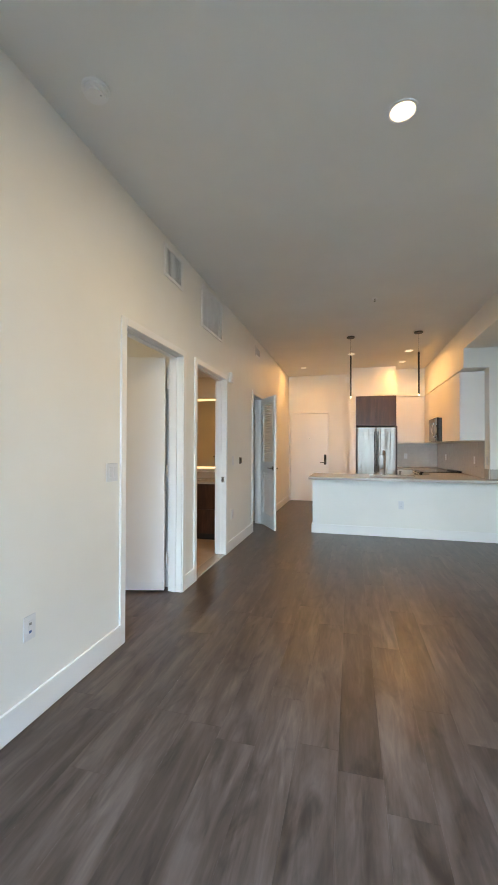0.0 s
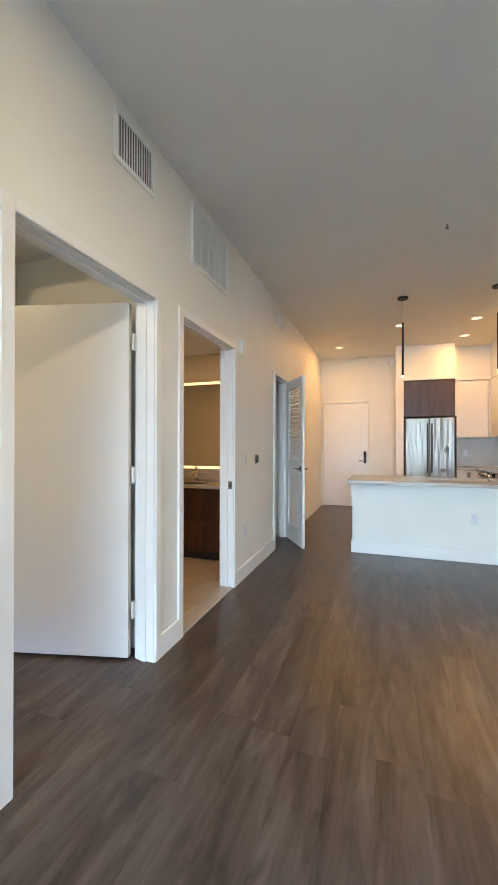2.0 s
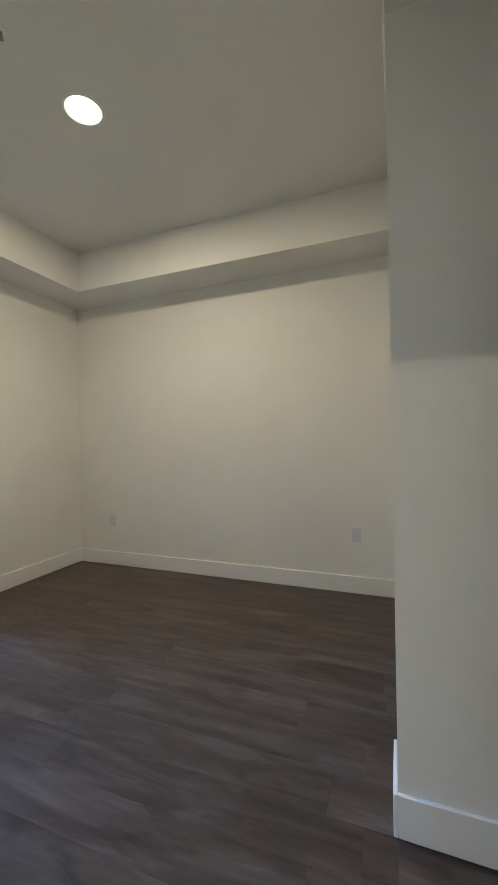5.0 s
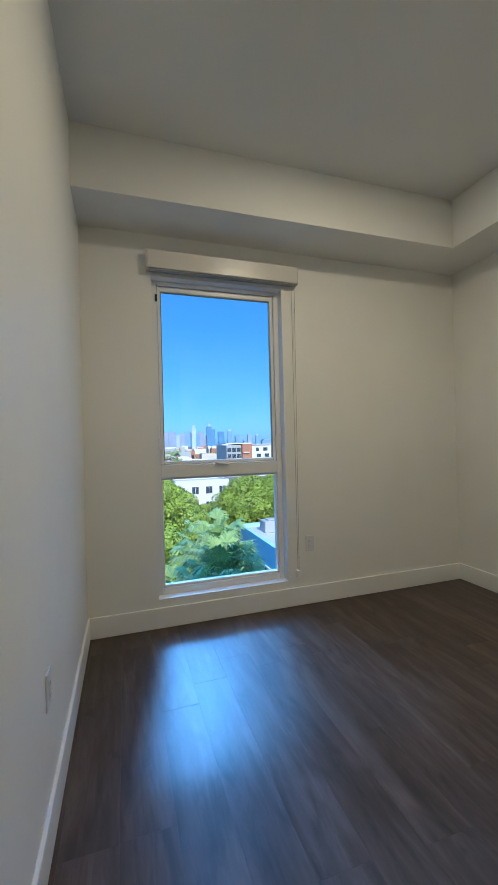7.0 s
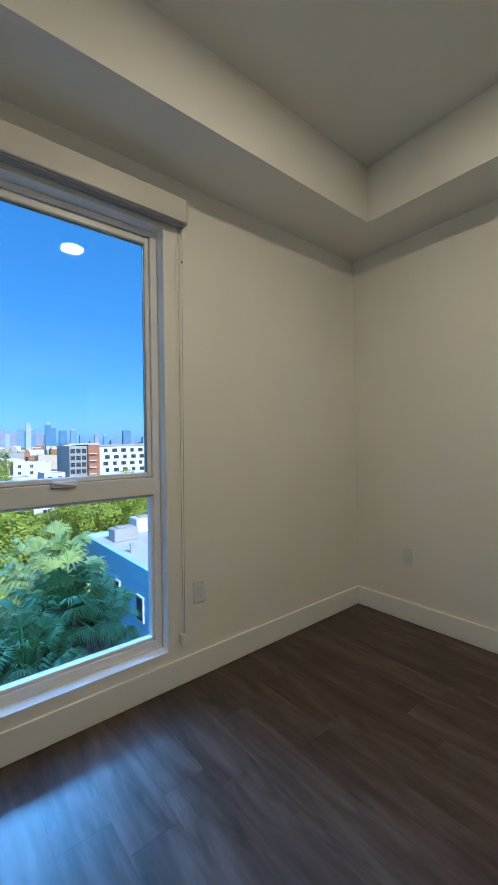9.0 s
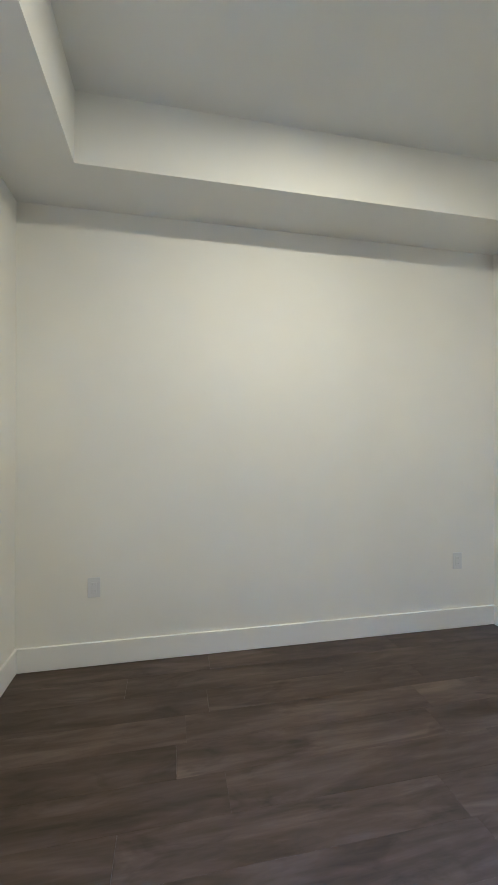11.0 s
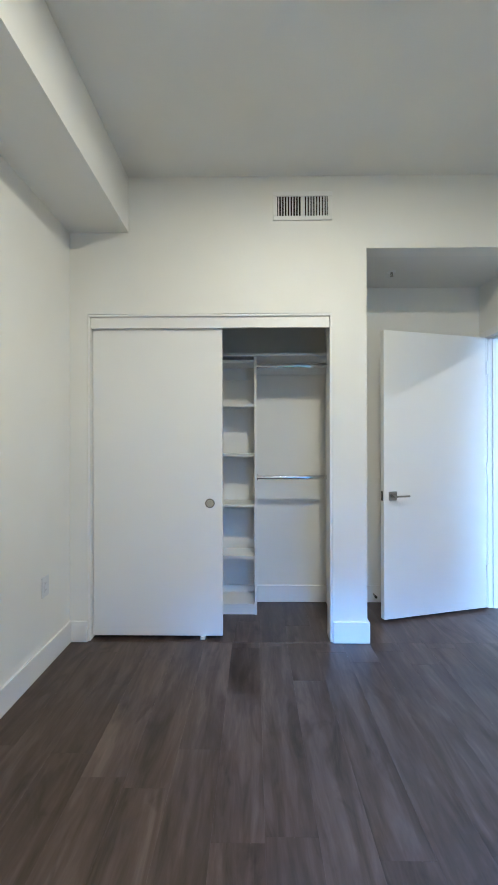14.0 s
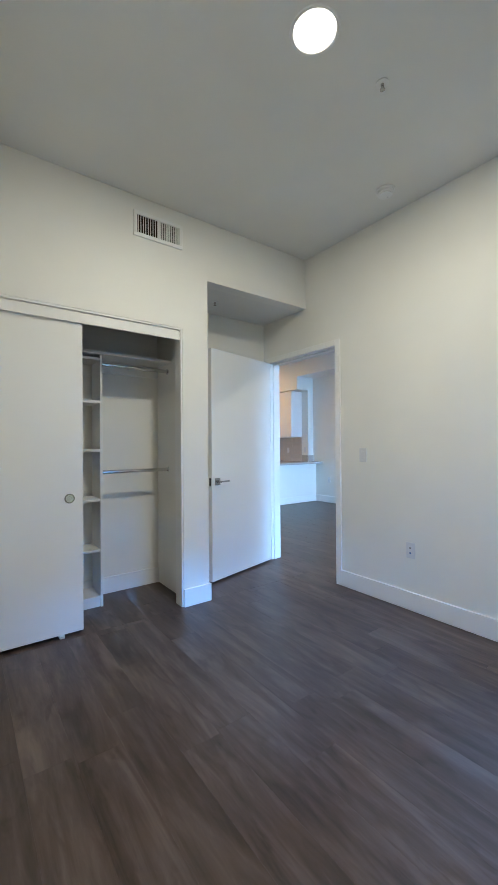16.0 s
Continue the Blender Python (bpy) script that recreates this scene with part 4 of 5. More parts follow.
plate("wall_outlet", (KX - 0.012, 8.9, 1.13), (-1, 0, 0), "white outlet on the kitchen backsplash", "outlet")
plate("wall_outlet", (2.72, EY - 0.012, 1.13), (0, -1, 0), "white outlet on the kitchen backsplash", "outlet")
plate("light_switch", (KX, 6.45, 1.14), (-1, 0, 0), "white switch at the end of the kitchen wall", "switch", "switch")

# ---- bathroom ----
VY = 5.34
th = thing("bathroom_vanity", (-1.0, 5.6, 0.0), "dark walnut bathroom vanity with four drawers", "vanity")
boxes("body", DARKWOOD, th, (-1.75, -T - 0.003, VY + 0.022, 5.878, 0.09, 0.80))
boxes("toe_kick", BLACK, th, (-1.74, -T - 0.004, VY + 0.06, 5.87, 0.0, 0.0895))
for a, b in ((-1.748, -0.945), (-0.941, -T - 0.004)):
    for z0, z1 in ((0.095, 0.435), (0.439, 0.795)):
        boxes("drawer", DARKWOOD, th, (a, b, VY, VY + 0.021, z0, z1), bevel=0.0015)
th = thing("vanity_top", (-1.0, 5.6, 0.80), "pale quartz vanity top with an inset basin", "vanity top")
bx0, bx1, by0, by1 = -1.16, -0.70, 5.42, 5.72
bm = bmesh.new()
for b in ((-1.76, bx0, VY - 0.012, 5.879), (bx1, -T - 0.002, VY - 0.012, 5.879), (bx0, bx1, VY - 0.012, by0), (bx0, bx1, by1, 5.879)):
    box(bm, *b, 0.801, 0.836)
part("slab", bm, QUARTZ, th)
boxes("upstand", QUARTZ, th, (-1.76, -T - 0.002, 5.866, 5.8795, 0.8365, 0.93), bevel=0.001)
bm = bmesh.new()
box(bm, bx0 - 0.01, bx1 + 0.01, by0 - 0.01, by1 + 0.01, 0.70, 0.705)
for b in ((bx0 - 0.01, bx0, by0 - 0.01, by1 + 0.01), (bx1, bx1 + 0.01, by0 - 0.01, by1 + 0.01), (bx0, bx1, by0 - 0.01, by0), (bx0, bx1, by1, by1 + 0.01)):
    box(bm, *b, 0.705, 0.822)
part("basin", bm, PLASTIC, th)
th = thing("basin_faucet", (-0.93, 5.78, 0.836), "chrome single-lever basin faucet", "faucet")
bm = bmesh.new()
rod(bm, (-0.93, 5.78, 0.836), (-0.93, 5.78, 0.99), 0.019, 18)
part("column", bm, CHROME, th, smooth=True)
bm = bmesh.new()
rod(bm, (-0.93, 5.775, 0.955), (-0.93, 5.655, 0.940), 0.012, 14)
rod(bm, (-0.93, 5.660, 0.945), (-0.93, 5.655, 0.922), 0.013, 14)
part("spout", bm, CHROME, th, smooth=True)
bm = bmesh.new()
rod(bm, (-0.93, 5.78, 0.99), (-0.93, 5.78, 1.008), 0.0185, 18)
box(bm, -0.937, -0.923, 5.70, 5.79, 1.008, 1.018, 0.003)
part("lever", bm, CHROME, th)
th = thing("bathroom_mirror", (-0.85, 5.88, 0.98), "large mirror with a glowing border", "mirror")
MX0, MX1, MZ0, MZ1, MB = -1.285, -0.33, 0.98, 2.08, 0.040
boxes("case", GREY, th, (MX0, MX1, 5.842, 5.879, MZ0, MZ1), bevel=0.002)
boxes("glass", MIRROR, th, (MX0 + MB, MX1 - MB, 5.838, 5.8418, MZ0 + MB, MZ1 - MB))
bm = bmesh.new()
for a, b, c, d in ((MX0 + 0.006, MX1 - 0.006, MZ0 + 0.006, MZ0 + MB), (MX0 + 0.006, MX1 - 0.006, MZ1 - MB, MZ1 - 0.006), (MX0 + 0.006, MX0 + MB, MZ0 + MB, MZ1 - MB), (MX1 - MB, MX1 - 0.006, MZ0 + MB, MZ1 - MB)):
    box(bm, a, b, 5.837, 5.8415, c, d)
part("light_border", bm, LED, th, "glowing frosted border")
th = thing("towel_bar", (-0.9, CY + 0.1, 1.12), "dark towel bar on the bathroom wall", "towel bar")
bm = bmesh.new()
rod(bm, (-1.35, CY + 0.16, 1.12), (-0.75, CY + 0.16, 1.12), 0.009, 12)
part("bar", bm, NICKEL, th, smooth=True)
for x in (-1.33, -0.77):
    bm = bmesh.new()
    rod(bm, (x, CY + 0.1, 1.12), (x, CY + 0.172, 1.12), 0.016, 14)
    part("bracket", bm, NICKEL, th, smooth=True)

# ---- bedroom closet ----
def sliding_door(y, x0, x1, label, pull):
    th = thing("sliding_door", ((x0 + x1) / 2, y, 0.0), label, "door", "closet sliding doors")
    boxes("panel", DOOR, th, (x0, x1, y, y + 0.034, 0.022, 2.098), bevel=0.002)
    if pull:
        bm = bmesh.new()
        rod(bm, (x1 - 0.085, y + 0.001, 0.912), (x1 - 0.085, y - 0.003, 0.912), 0.032, 28)
        p = part("pull_rim", bm, NICKEL, th, "round satin nickel finger pull", True)
        bm = bmesh.new()
        rod(bm, (x1 - 0.085, y - 0.0031, 0.912), (x1 - 0.085, y - 0.0036, 0.912), 0.025, 28)
        part("pull_cup", bm, CHROME, p)
    return th


sliding_door(BY1 + 0.040, -3.07, -2.196, "white sliding closet door, pushed aside", True)
sliding_door(BY1 + 0.080, -3.072, -2.215, "white sliding closet door behind another", False)
th = thing("door_guide", (-2.33, BY1 + 0.06, 0.0), "small clear floor guide under the closet doors", "door guide")
boxes("block", PLASTIC, th, (-2.345, -2.315, BY1 + 0.030, BY1 + 0.118, 0.0, 0.020), bevel=0.002)

th = thing("shelf_unit", (-2.12, 3.4, 0.0), "white melamine closet tower with open shelves", "shelf unit")
SU0, SU1, SF = -2.285, -1.962, 3.272
for a, b in ((SU0, SU0 + 0.019), (SU1 - 0.019, SU1)):
    boxes("side_panel", MELAMINE, th, (a, b, SF, CY - 0.016, 0.0, 1.976), bevel=0.001)
for z in (0.075, 0.440, 0.835, 1.224, 1.606, 1.945):
    boxes("shelf", MELAMINE, th, (SU0 + 0.019, SU1 - 0.019, SF + 0.004, CY - 0.016, z - 0.010, z + 0.010), bevel=0.001)
boxes("kick_board", MELAMINE, th, (SU0 + 0.019, SU1 - 0.019, SF + 0.012, SF + 0.03, 0.0, 0.064))
boxes("cleat", MELAMINE, th, (SU0 + 0.019, SU1 - 0.019, CY - 0.014, CY - 0.001, 1.84, 1.934))
tagged(boxes("closet_shelf", MELAMINE, None, (-3.205, -1.3905, 3.24, CY - 0.001, 1.977, 1.997), bevel=0.001), "white melamine shelf across the closet", "shelf")
tagged(boxes("shelf_cleat", MELAMINE, None, (SU1 + 0.001, -1.3905, CY - 0.016, CY - 0.0005, 1.88, 1.976), bevel=0.001), "white cleat under the closet shelf", "cleat")
for z in (1.912, 1.050):
    th = thing("closet_rod", (-1.7, 3.31, z), "chrome closet rod between tower and wall", "closet rod", "closet rods")
    bm = bmesh.new()
    rod(bm, (SU1, 3.31, z), (-1.3905, 3.31, z), 0.0155, 18)
    part("rod", bm, CHROME, th, smooth=True)
    for a, b in ((SU1, SU1 + 0.008), (-1.3985, -1.3902)):
        bm = bmesh.new()
        rod(bm, (a, 3.31, z), (b, 3.31, z), 0.026, 18)
        part("bracket", bm, CHROME, th, smooth=True)

# ---- outside: ground, our own building's mass, trees, town and skyline ----
GZ = -15.0
GROUND = plain("dry_ground", (0.20, 0.19, 0.16), 0.9, 0.1, 0.02, 0.25)
STUCCO = [plain("stucco_" + k, c, 0.85, 0.1, 3) for k, c in (("white", (0.78, 0.76, 0.72)), ("cream", (0.68, 0.60, 0.48)), ("grey", (0.45, 0.45, 0.44)), ("tan", (0.55, 0.43, 0.32)), ("terracotta", (0.42, 0.19, 0.11)))]
ROOF = plain("pale_roof", (0.62, 0.62, 0.60), 0.8, 0.1, 0.8)
WINGLASS = plain("far_window", (0.05, 0.07, 0.09), 0.15)
# blue of the sky's light on a shaded wall, put into the stucco colour
SKYLITWALL = plain("skylit_shade_stucco", (0.44, 0.72, 0.92), 0.85, 0.1, 2)
# distance haze is painted into these blue and pale tower colours
HAZETOWER = [plain("hazy_tower_" + k, c, 0.95, 0.0, 0.02, 0.12) for k, c in (("blue", (0.13, 0.28, 0.46)), ("slate", (0.22, 0.36, 0.52)), ("pale", (0.46, 0.56, 0.66)), ("rose", (0.32, 0.38, 0.50)))]
BARK = plain("palm_bark", (0.16, 0.11, 0.07), 0.9, 0.4, 20, 0.3)
LEAF = foliage("ficus_leaf", (0.21, 0.31, 0.03), (0.45, 0.55, 0.07))
PALM = foliage("palm_leaf", (0.19, 0.33, 0.10), (0.42, 0.54, 0.20), 0.9)
PALMDRY = foliage("palm_skirt", (0.14, 0.13, 0.08), (0.27, 0.24, 0.15), 0.9)

bm = bmesh.new()
bmesh.ops.create_grid(bm, x_segments=1, y_segments=1, size=4900, matrix=Matrix.Translation((0, 0, GZ)))
tagged(part("ground", bm, GROUND), "dry pale city ground reaching the horizon", "ground", kind="structure")
# unseen mass of our building; its height sets how far its shadow reaches
structure("wall_building", STUCCO[0], (-14, 16, 0.2, 14, GZ, -0.16), (-14, 16, 0.2, 14, H + 0.13, 5.5), (-14, BX0 - 0.21, 0.2, 14, -0.16, H + 0.13), (RX + 0.15, 16, 0.2, 14, -0.16, H + 0.13), (BX0 - 0.21, RX + 0.15, EY + 0.3, 14, -0.16, H + 0.13), label="unseen pale mass of the building around the flat, added for its shade", category="building")


def leafy_tree(name, x, y, r, top, seed, n=10500, leaf=0.15):
    """A broad street tree: trunk, limbs and a lobed crown of single leaves."""
    rng = random.Random(seed)
    th = thing(name, (x, y, GZ), "broad dense green ficus tree in sunlight", "tree", "ficus trees along the street")
    bm = bmesh.new()
    h = top - r * 0.8
    rod(bm, (x, y, GZ), (x, y, GZ + (h - GZ) * 0.6), 0.38, 10, 0.26)
    base = Vector((x, y, GZ + (h - GZ) * 0.58))
    lobes = []
    for i in range(84):
        a, e = i * 2.39996 + rng.uniform(-0.3, 0.3), math.asin(rng.uniform(-0.2, 0.98))
        q = rng.uniform(0.70, 0.88)
        c = Vector((x + r * q * math.cos(a) * math.cos(e), y + r * q * math.sin(a) * math.cos(e), top - r * 1.05 + r * q * 0.98 * math.sin(e)))
        lobes.append((c, r * rng.uniform(0.15, 0.27)))
        if i < 7:
            rod(bm, base, c, 0.15, 7, 0.05)
    part("trunk", bm, BARK, th)
    gen = np.random.default_rng(seed)
    centre = np.array([c for c, lr in lobes])[np.arange(n) % len(lobes)]
    lobe_r = np.array([lr for c, lr in lobes])[np.arange(n) % len(lobes)][:, None]
    d = gen.normal(size=(n, 3)) + (0, 0, 0.2)
    d /= np.linalg.norm(d, axis=1)[:, None]
    p = centre + d * lobe_r * gen.uniform(0.86, 1.06, (n, 1))
    u = np.cross(d, gen.normal(size=(n, 3)))
    u /= np.linalg.norm(u, axis=1)[:, None]
    v = np.cross(d, u) + d * gen.uniform(-0.45, 0.45, (n, 1))
    size = leaf * gen.uniform(0.6, 1.3, (n, 1))
    quads = np.stack((p - u * size, p - v * size * 0.5 + d * size * 0.12, p + u * size, p + v * size * 0.5 + d * size * 0.12), axis=1)
    me = bpy.data.meshes.new("crown")
    me.from_pydata(quads.reshape(-1, 3).tolist(), [], np.arange(n * 4).reshape(-1, 4).tolist())
    me.materials.append(LEAF)
    ob = new("crown", me)
    ob.parent = th
    ob.matrix_parent_inverse = th.matrix_world.inverted()


def fan_palm(x, y, z, size, seed, fronds=105, label="green fan palm in the building's shade"):
    """A fan palm: trunk, a head of pleated fan leaves on stalks, and hanging dry ones."""
    rng = random.Random(seed)
    th = thing("fan_palm", (x, y, GZ), label, "palm tree", "palms below the window")
    bm = bmesh.new()
    k0 = Vector((x, y, GZ))
    for i in range(9):
        a, b = i / 9, (i + 1) / 9
        rod(bm, k0.lerp(Vector((x, y, z)), a), k0.lerp(Vector((x, y, z)), b), 0.20 - 0.05 * a, 9, 0.17 - 0.05 * b)
    part("trunk", bm, BARK, th)
    for dead in (False, True):
        vs, fs = [], []
        for i in range(fronds if not dead else fronds // 2):
            az = i * 2.39996 + rng.uniform(-0.2, 0.2)
            el = rng.uniform(-0.45, 1.25) if not dead else rng.uniform(-1.25, -0.6)
            d = Vector((math.cos(az) * math.cos(el), math.sin(az) * math.cos(el), math.sin(el)))
            side = d.cross(Vector((0, 0, 1)))
            side = side.normalized() if side.length > 0.01 else Vector((1, 0, 0))
            upv = side.cross(d)
            stalk = size * rng.uniform(0.35, 0.85)
            hub = Vector((x, y, z)) + d * stalk
            k = len(vs)
            vs += [Vector((x, y, z)) + side * 0.03, Vector((x, y, z)) - side * 0.03, hub - side * 0.018, hub + side * 0.018]
            fs.append((k, k + 1, k + 2, k + 3))
            blades = 21
            span = 2.5
            ln = size * rng.uniform(0.28, 0.43)
            for j in range(blades):
                a = (j / (blades - 1) - 0.5) * span
                bd = (d * math.cos(a) + side * math.sin(a)).normalized()
                wv = (side * math.cos(a) - d * math.sin(a)) * (ln * 0.040)
                L = ln * (0.78 + 0.22 * math.cos(a)) * rng.uniform(0.9, 1.08)
                m1 = hub + bd * L * 0.55 + upv * 0.05 * L
                tip = hub + bd * L + Vector((0, 0, -L * rng.uniform(0.15, 0.45))) - upv * 0.02
                k = len(vs)
                vs += [hub, m1 - wv + upv * 0.02 * L, tip, m1 + wv + upv * 0.02 * L]
                fs.append((k, k + 1, k + 2, k + 3))
        me = bpy.data.meshes.new("leaf_head" if not dead else "dry_skirt")
        me.from_pydata(vs, [], fs)
        me.materials.append(PALM if not dead else PALMDRY)
        ob = new(me.name, me)
        ob.parent = th
        ob.matrix_parent_inverse = th.matrix_world.inverted()


def feather_palm(x, y, z, size, seed, fronds=26):
    """A date palm: trunk and arching fronds with two rows of narrow leaflets."""
    rng = random.Random(seed)
    th = thing("feather_palm", (x, y, GZ), "arching green feather palm beside the building", "palm tree", "palms below the window")
    bm = bmesh.new()
    rod(bm, (x, y, GZ), (x, y, z), 0.22, 12, 0.16)
    part("trunk", bm, BARK, th)
    head = Vector((x, y, z))
    for i in range(fronds):
        az, lift = i * 2.39996, rng.uniform(0.15, 1.35)
        out = Vector((math.cos(az), math.sin(az), 0))
        side = Vector((-out.y, out.x, 0))
        ln = size * rng.uniform(0.85, 1.1)
        spine = [head + out * ln * math.cos(lift) * f * (1 + 0.35 * f * math.sin(lift)) + Vector((0, 0, ln * (math.sin(lift) * f - 0.75 * f * f))) for f in [j / 14 for j in range(15)]]
        vs, fs = [], []
        for j, (p, q) in enumerate(zip(spine, spine[1:])):
            k = len(vs)
            t = 0.018 * (1 - j / 16)
            vs += [p - side * t, p + side * t, q + side * t, q - side * t]
            fs.append((k, k + 1, k + 2, k + 3))
            along = (q - p).normalized()
            if j < 2:
                continue
            for h in range(3):
                o = p.lerp(q, h / 3)
                w = ln * 0.24 * math.sin(math.pi * (0.12 + 0.8 * (j + h / 3) / 14))
                for sgn in (-1, 1):
                    tip = o + (side * sgn * 0.9 + along * 0.55 + Vector((0, 0, -0.28 + 0.2 * rng.random()))) * w
                    k = len(vs)
                    vs += [o, o.lerp(tip, 0.4) + along * 0.016, tip, o.lerp(tip, 0.4) - along * 0.016]
                    fs.append((k, k + 1, k + 2, k + 3))
        me = bpy.data.meshes.new("frond")
        me.from_pydata(vs, [], fs)
        me.materials.append(PALM)
        ob = new("frond", me)
        ob.parent = th
        ob.matrix_parent_inverse = th.matrix_world.inverted()


def away(kx, dist):
    """A place seen in the direction of slope kx from the middle of the bedroom, so far south of it."""
    return -0.54 + kx * dist, 1.745 - dist


for i, (k, d, z, s) in enumerate(((-0.215, 15.0, -3.2, 1.75), (-0.24, 11.0, -2.95, 1.5), (-0.16, 9.5, -3.55, 1.25), (-0.30, 12.5, -4.3, 1.5), (-0.02, 9.0, -3.6, 1.4), (-0.20, 8.0, -4.3, 1.2), (-0.36, 10.0, -5.0, 1.3), (-0.08, 13.5, -4.6, 1.6), (-0.10, 7.2, -4.2, 1.1), (-0.50, 8.8, -5.6, 1.2))):
    fan_palm(*away(k, d), z, s, 40 + i, label="sunlit green fan palm above the others" if i == 0 else "green fan palm in the building's shade")
feather_palm(*away(0.11, 9.5), -2.75, 2.4, 61)
for i, (k, d, r, top) in enumerate(((-0.045, 36, 5.2, -2.0), (-0.02, 28, 4.0, -4.2), (-0.345, 44, 5.6, -2.4), (-0.42, 46, 5.4, -2.4), (-0.215, 50, 4.0, -6.6), (-0.53, 47, 5.2, -2.8), (0.10, 38, 5.0, -2.4), (0.25, 40, 5.4, -2.2), (-0.66, 50, 5.5, -3.0), (-0.075, 43, 4.4, -2.6))):
    leafy_tree("ficus_tree", *away(k, d), r * 1.08, top + 0.5, 70 + i, 26000)
for i, (k, d) in enumerate(((-0.13, 24), (-0.03, 21), (0.03, 18))):
    leafy_tree("garden_tree", *away(k, d), 2.4, -7.5 + 0.4 * i, 90 + i, 2600, 0.15)


def house(x, y, w, d, z1, material, label, name="house", storeys=2, cols=4, roof=ROOF, side=True):
    """A flat-roofed house with a parapet and framed windows towards us (+y) and on its east side."""
    th = thing(name, (x, y, GZ), label, "building")
    boxes("wall", material, th, (x - w / 2, x + w / 2, y - d, y, GZ, z1))
    pw = 0.25
    boxes("parapet", material, th, (x - w / 2, x + w / 2, y - pw, y + 0.02, z1, z1 + 0.5), (x - w / 2, x + w / 2, y - d, y - d + pw, z1, z1 + 0.5), (x - w / 2, x - w / 2 + pw, y - d + pw, y - pw, z1, z1 + 0.5), (x + w / 2 - pw, x + w / 2 + 0.02, y - d + pw, y - pw, z1, z1 + 0.5))
    boxes("roof", roof, th, (x - w / 2 + pw, x + w / 2 - pw, y - d + pw, y - pw, z1 + 0.002, z1 + 0.08))
    for s in range(storeys):
        for c in range(cols):
            cx = x - w / 2 + (c + 0.5) * w / cols
            cz = z1 - 1.5 - 3.0 * s
            f = boxes("window", TRIM, th, (cx - 0.75, cx + 0.75, y, y + 0.10, cz - 0.8, cz + 0.8))
            boxes("pane", WINGLASS, f, (cx - 0.65, cx - 0.03, y + 0.10, y + 0.115, cz - 0.7, cz + 0.7), (cx + 0.03, cx + 0.65, y + 0.10, y + 0.115, cz - 0.7, cz + 0.7))
    return th


# neighbour with the pale roof; its walls are coloured as blue sky-lit shade
nx, ny = away(-0.335, 21)
th = thing("neighbour_building", (nx - 5, ny, GZ), "low neighbour building with a pale roof, half in shade", "building")
boxes("wall", SKYLITWALL, th, (nx - 14, nx - 1.9, ny - 10, ny + 4.6, GZ, -5.85))
boxes("roof", ROOF, th, (nx - 13.7, nx - 2.2, ny - 9.7, ny + 4.3, -5.848, -5.76))
boxes("parapet", SKYLITWALL, th, (nx - 14, nx - 1.9, ny - 10, ny - 9.7, -5.85, -5.5), (nx - 2.2, nx - 1.9, ny - 9.7, ny + 4.3, -5.85, -5.5), (nx - 14, nx - 1.9, ny + 4.3, ny + 4.6, -5.85, -5.5))
for i, (dx, dy, s) in enumerate(((-4.0, -7.5, 0.9), (-5.6, -4.6, 0.7), (-4.1, -1.6, 0.55), (-6.6, -9.4, 1.1), (-3.4, 1.6, 0.45))):
    u = boxes("rooftop_unit", STUCCO[0] if i % 2 else STUCCO[2], th, (nx + dx - s, nx + dx + s, ny + dy - s * 0.7, ny + dy + s * 0.7, -5.75, -5.75 + s), bevel=0.05)
    boxes("unit_cap", STUCCO[2], u, (nx + dx - s * 0.6, nx + dx + s * 0.6, ny + dy - s * 0.4, ny + dy + s * 0.4, -5.75 + s, -5.65 + s), bevel=0.02)
for dx, dy in ((-3.0, -3.6), (-3.2, 0.3), (-4.8, 2.4)):
    bm = bmesh.new()
    rod(bm, (nx + dx, ny + dy, -5.75), (nx + dx, ny + dy, -5.2), 0.09, 10)
    rod(bm, (nx + dx, ny + dy, -5.25), (nx + dx, ny + dy, -5.13), 0.16, 10)
    part("vent_pipe", bm, STUCCO[2], th)
for k in range(4):
    z = -7.6
    f = boxes("window", TRIM, th, (nx - 1.9, nx - 1.8, ny + 3.2 - k * 3.4, ny + 4.1 - k * 3.4, z - 0.9, z + 0.5))
    boxes("pane", WINGLASS, f, (nx - 1.8, nx - 1.79, ny + 3.3 - k * 3.4, ny + 4.0 - k * 3.4, z - 0.8, z + 0.4))

# white apartment block with a brown stair tower and many windows
ax, ay = away(-0.329, 185)
th = thing("apartment_block", (ax, ay, GZ), "white modern apartment block with dark window rows", "building")
boxes("wall", STUCCO[0], th, (ax - 40, ax, ay - 20, ay, GZ, 0.6))
boxes("cornice", STUCCO[2], th, (ax - 40.2, ax, ay - 0.3, ay + 0.4, 0.6, 1.3))
boxes("stair_tower", STUCCO[4], th, (ax, ax + 5.0, ay - 20, ay + 0.5, GZ, 1.4))
boxes("side_wing", STUCCO[2], th, (ax + 5.0, ax + 12.6, ay - 24, ay - 1.8, GZ, 0.9))
boxes("wing_roof", STUCCO[0], th, (ax - 0.3, ax + 12.9, ay - 24, ay - 1.2, 1.45, 1.95))
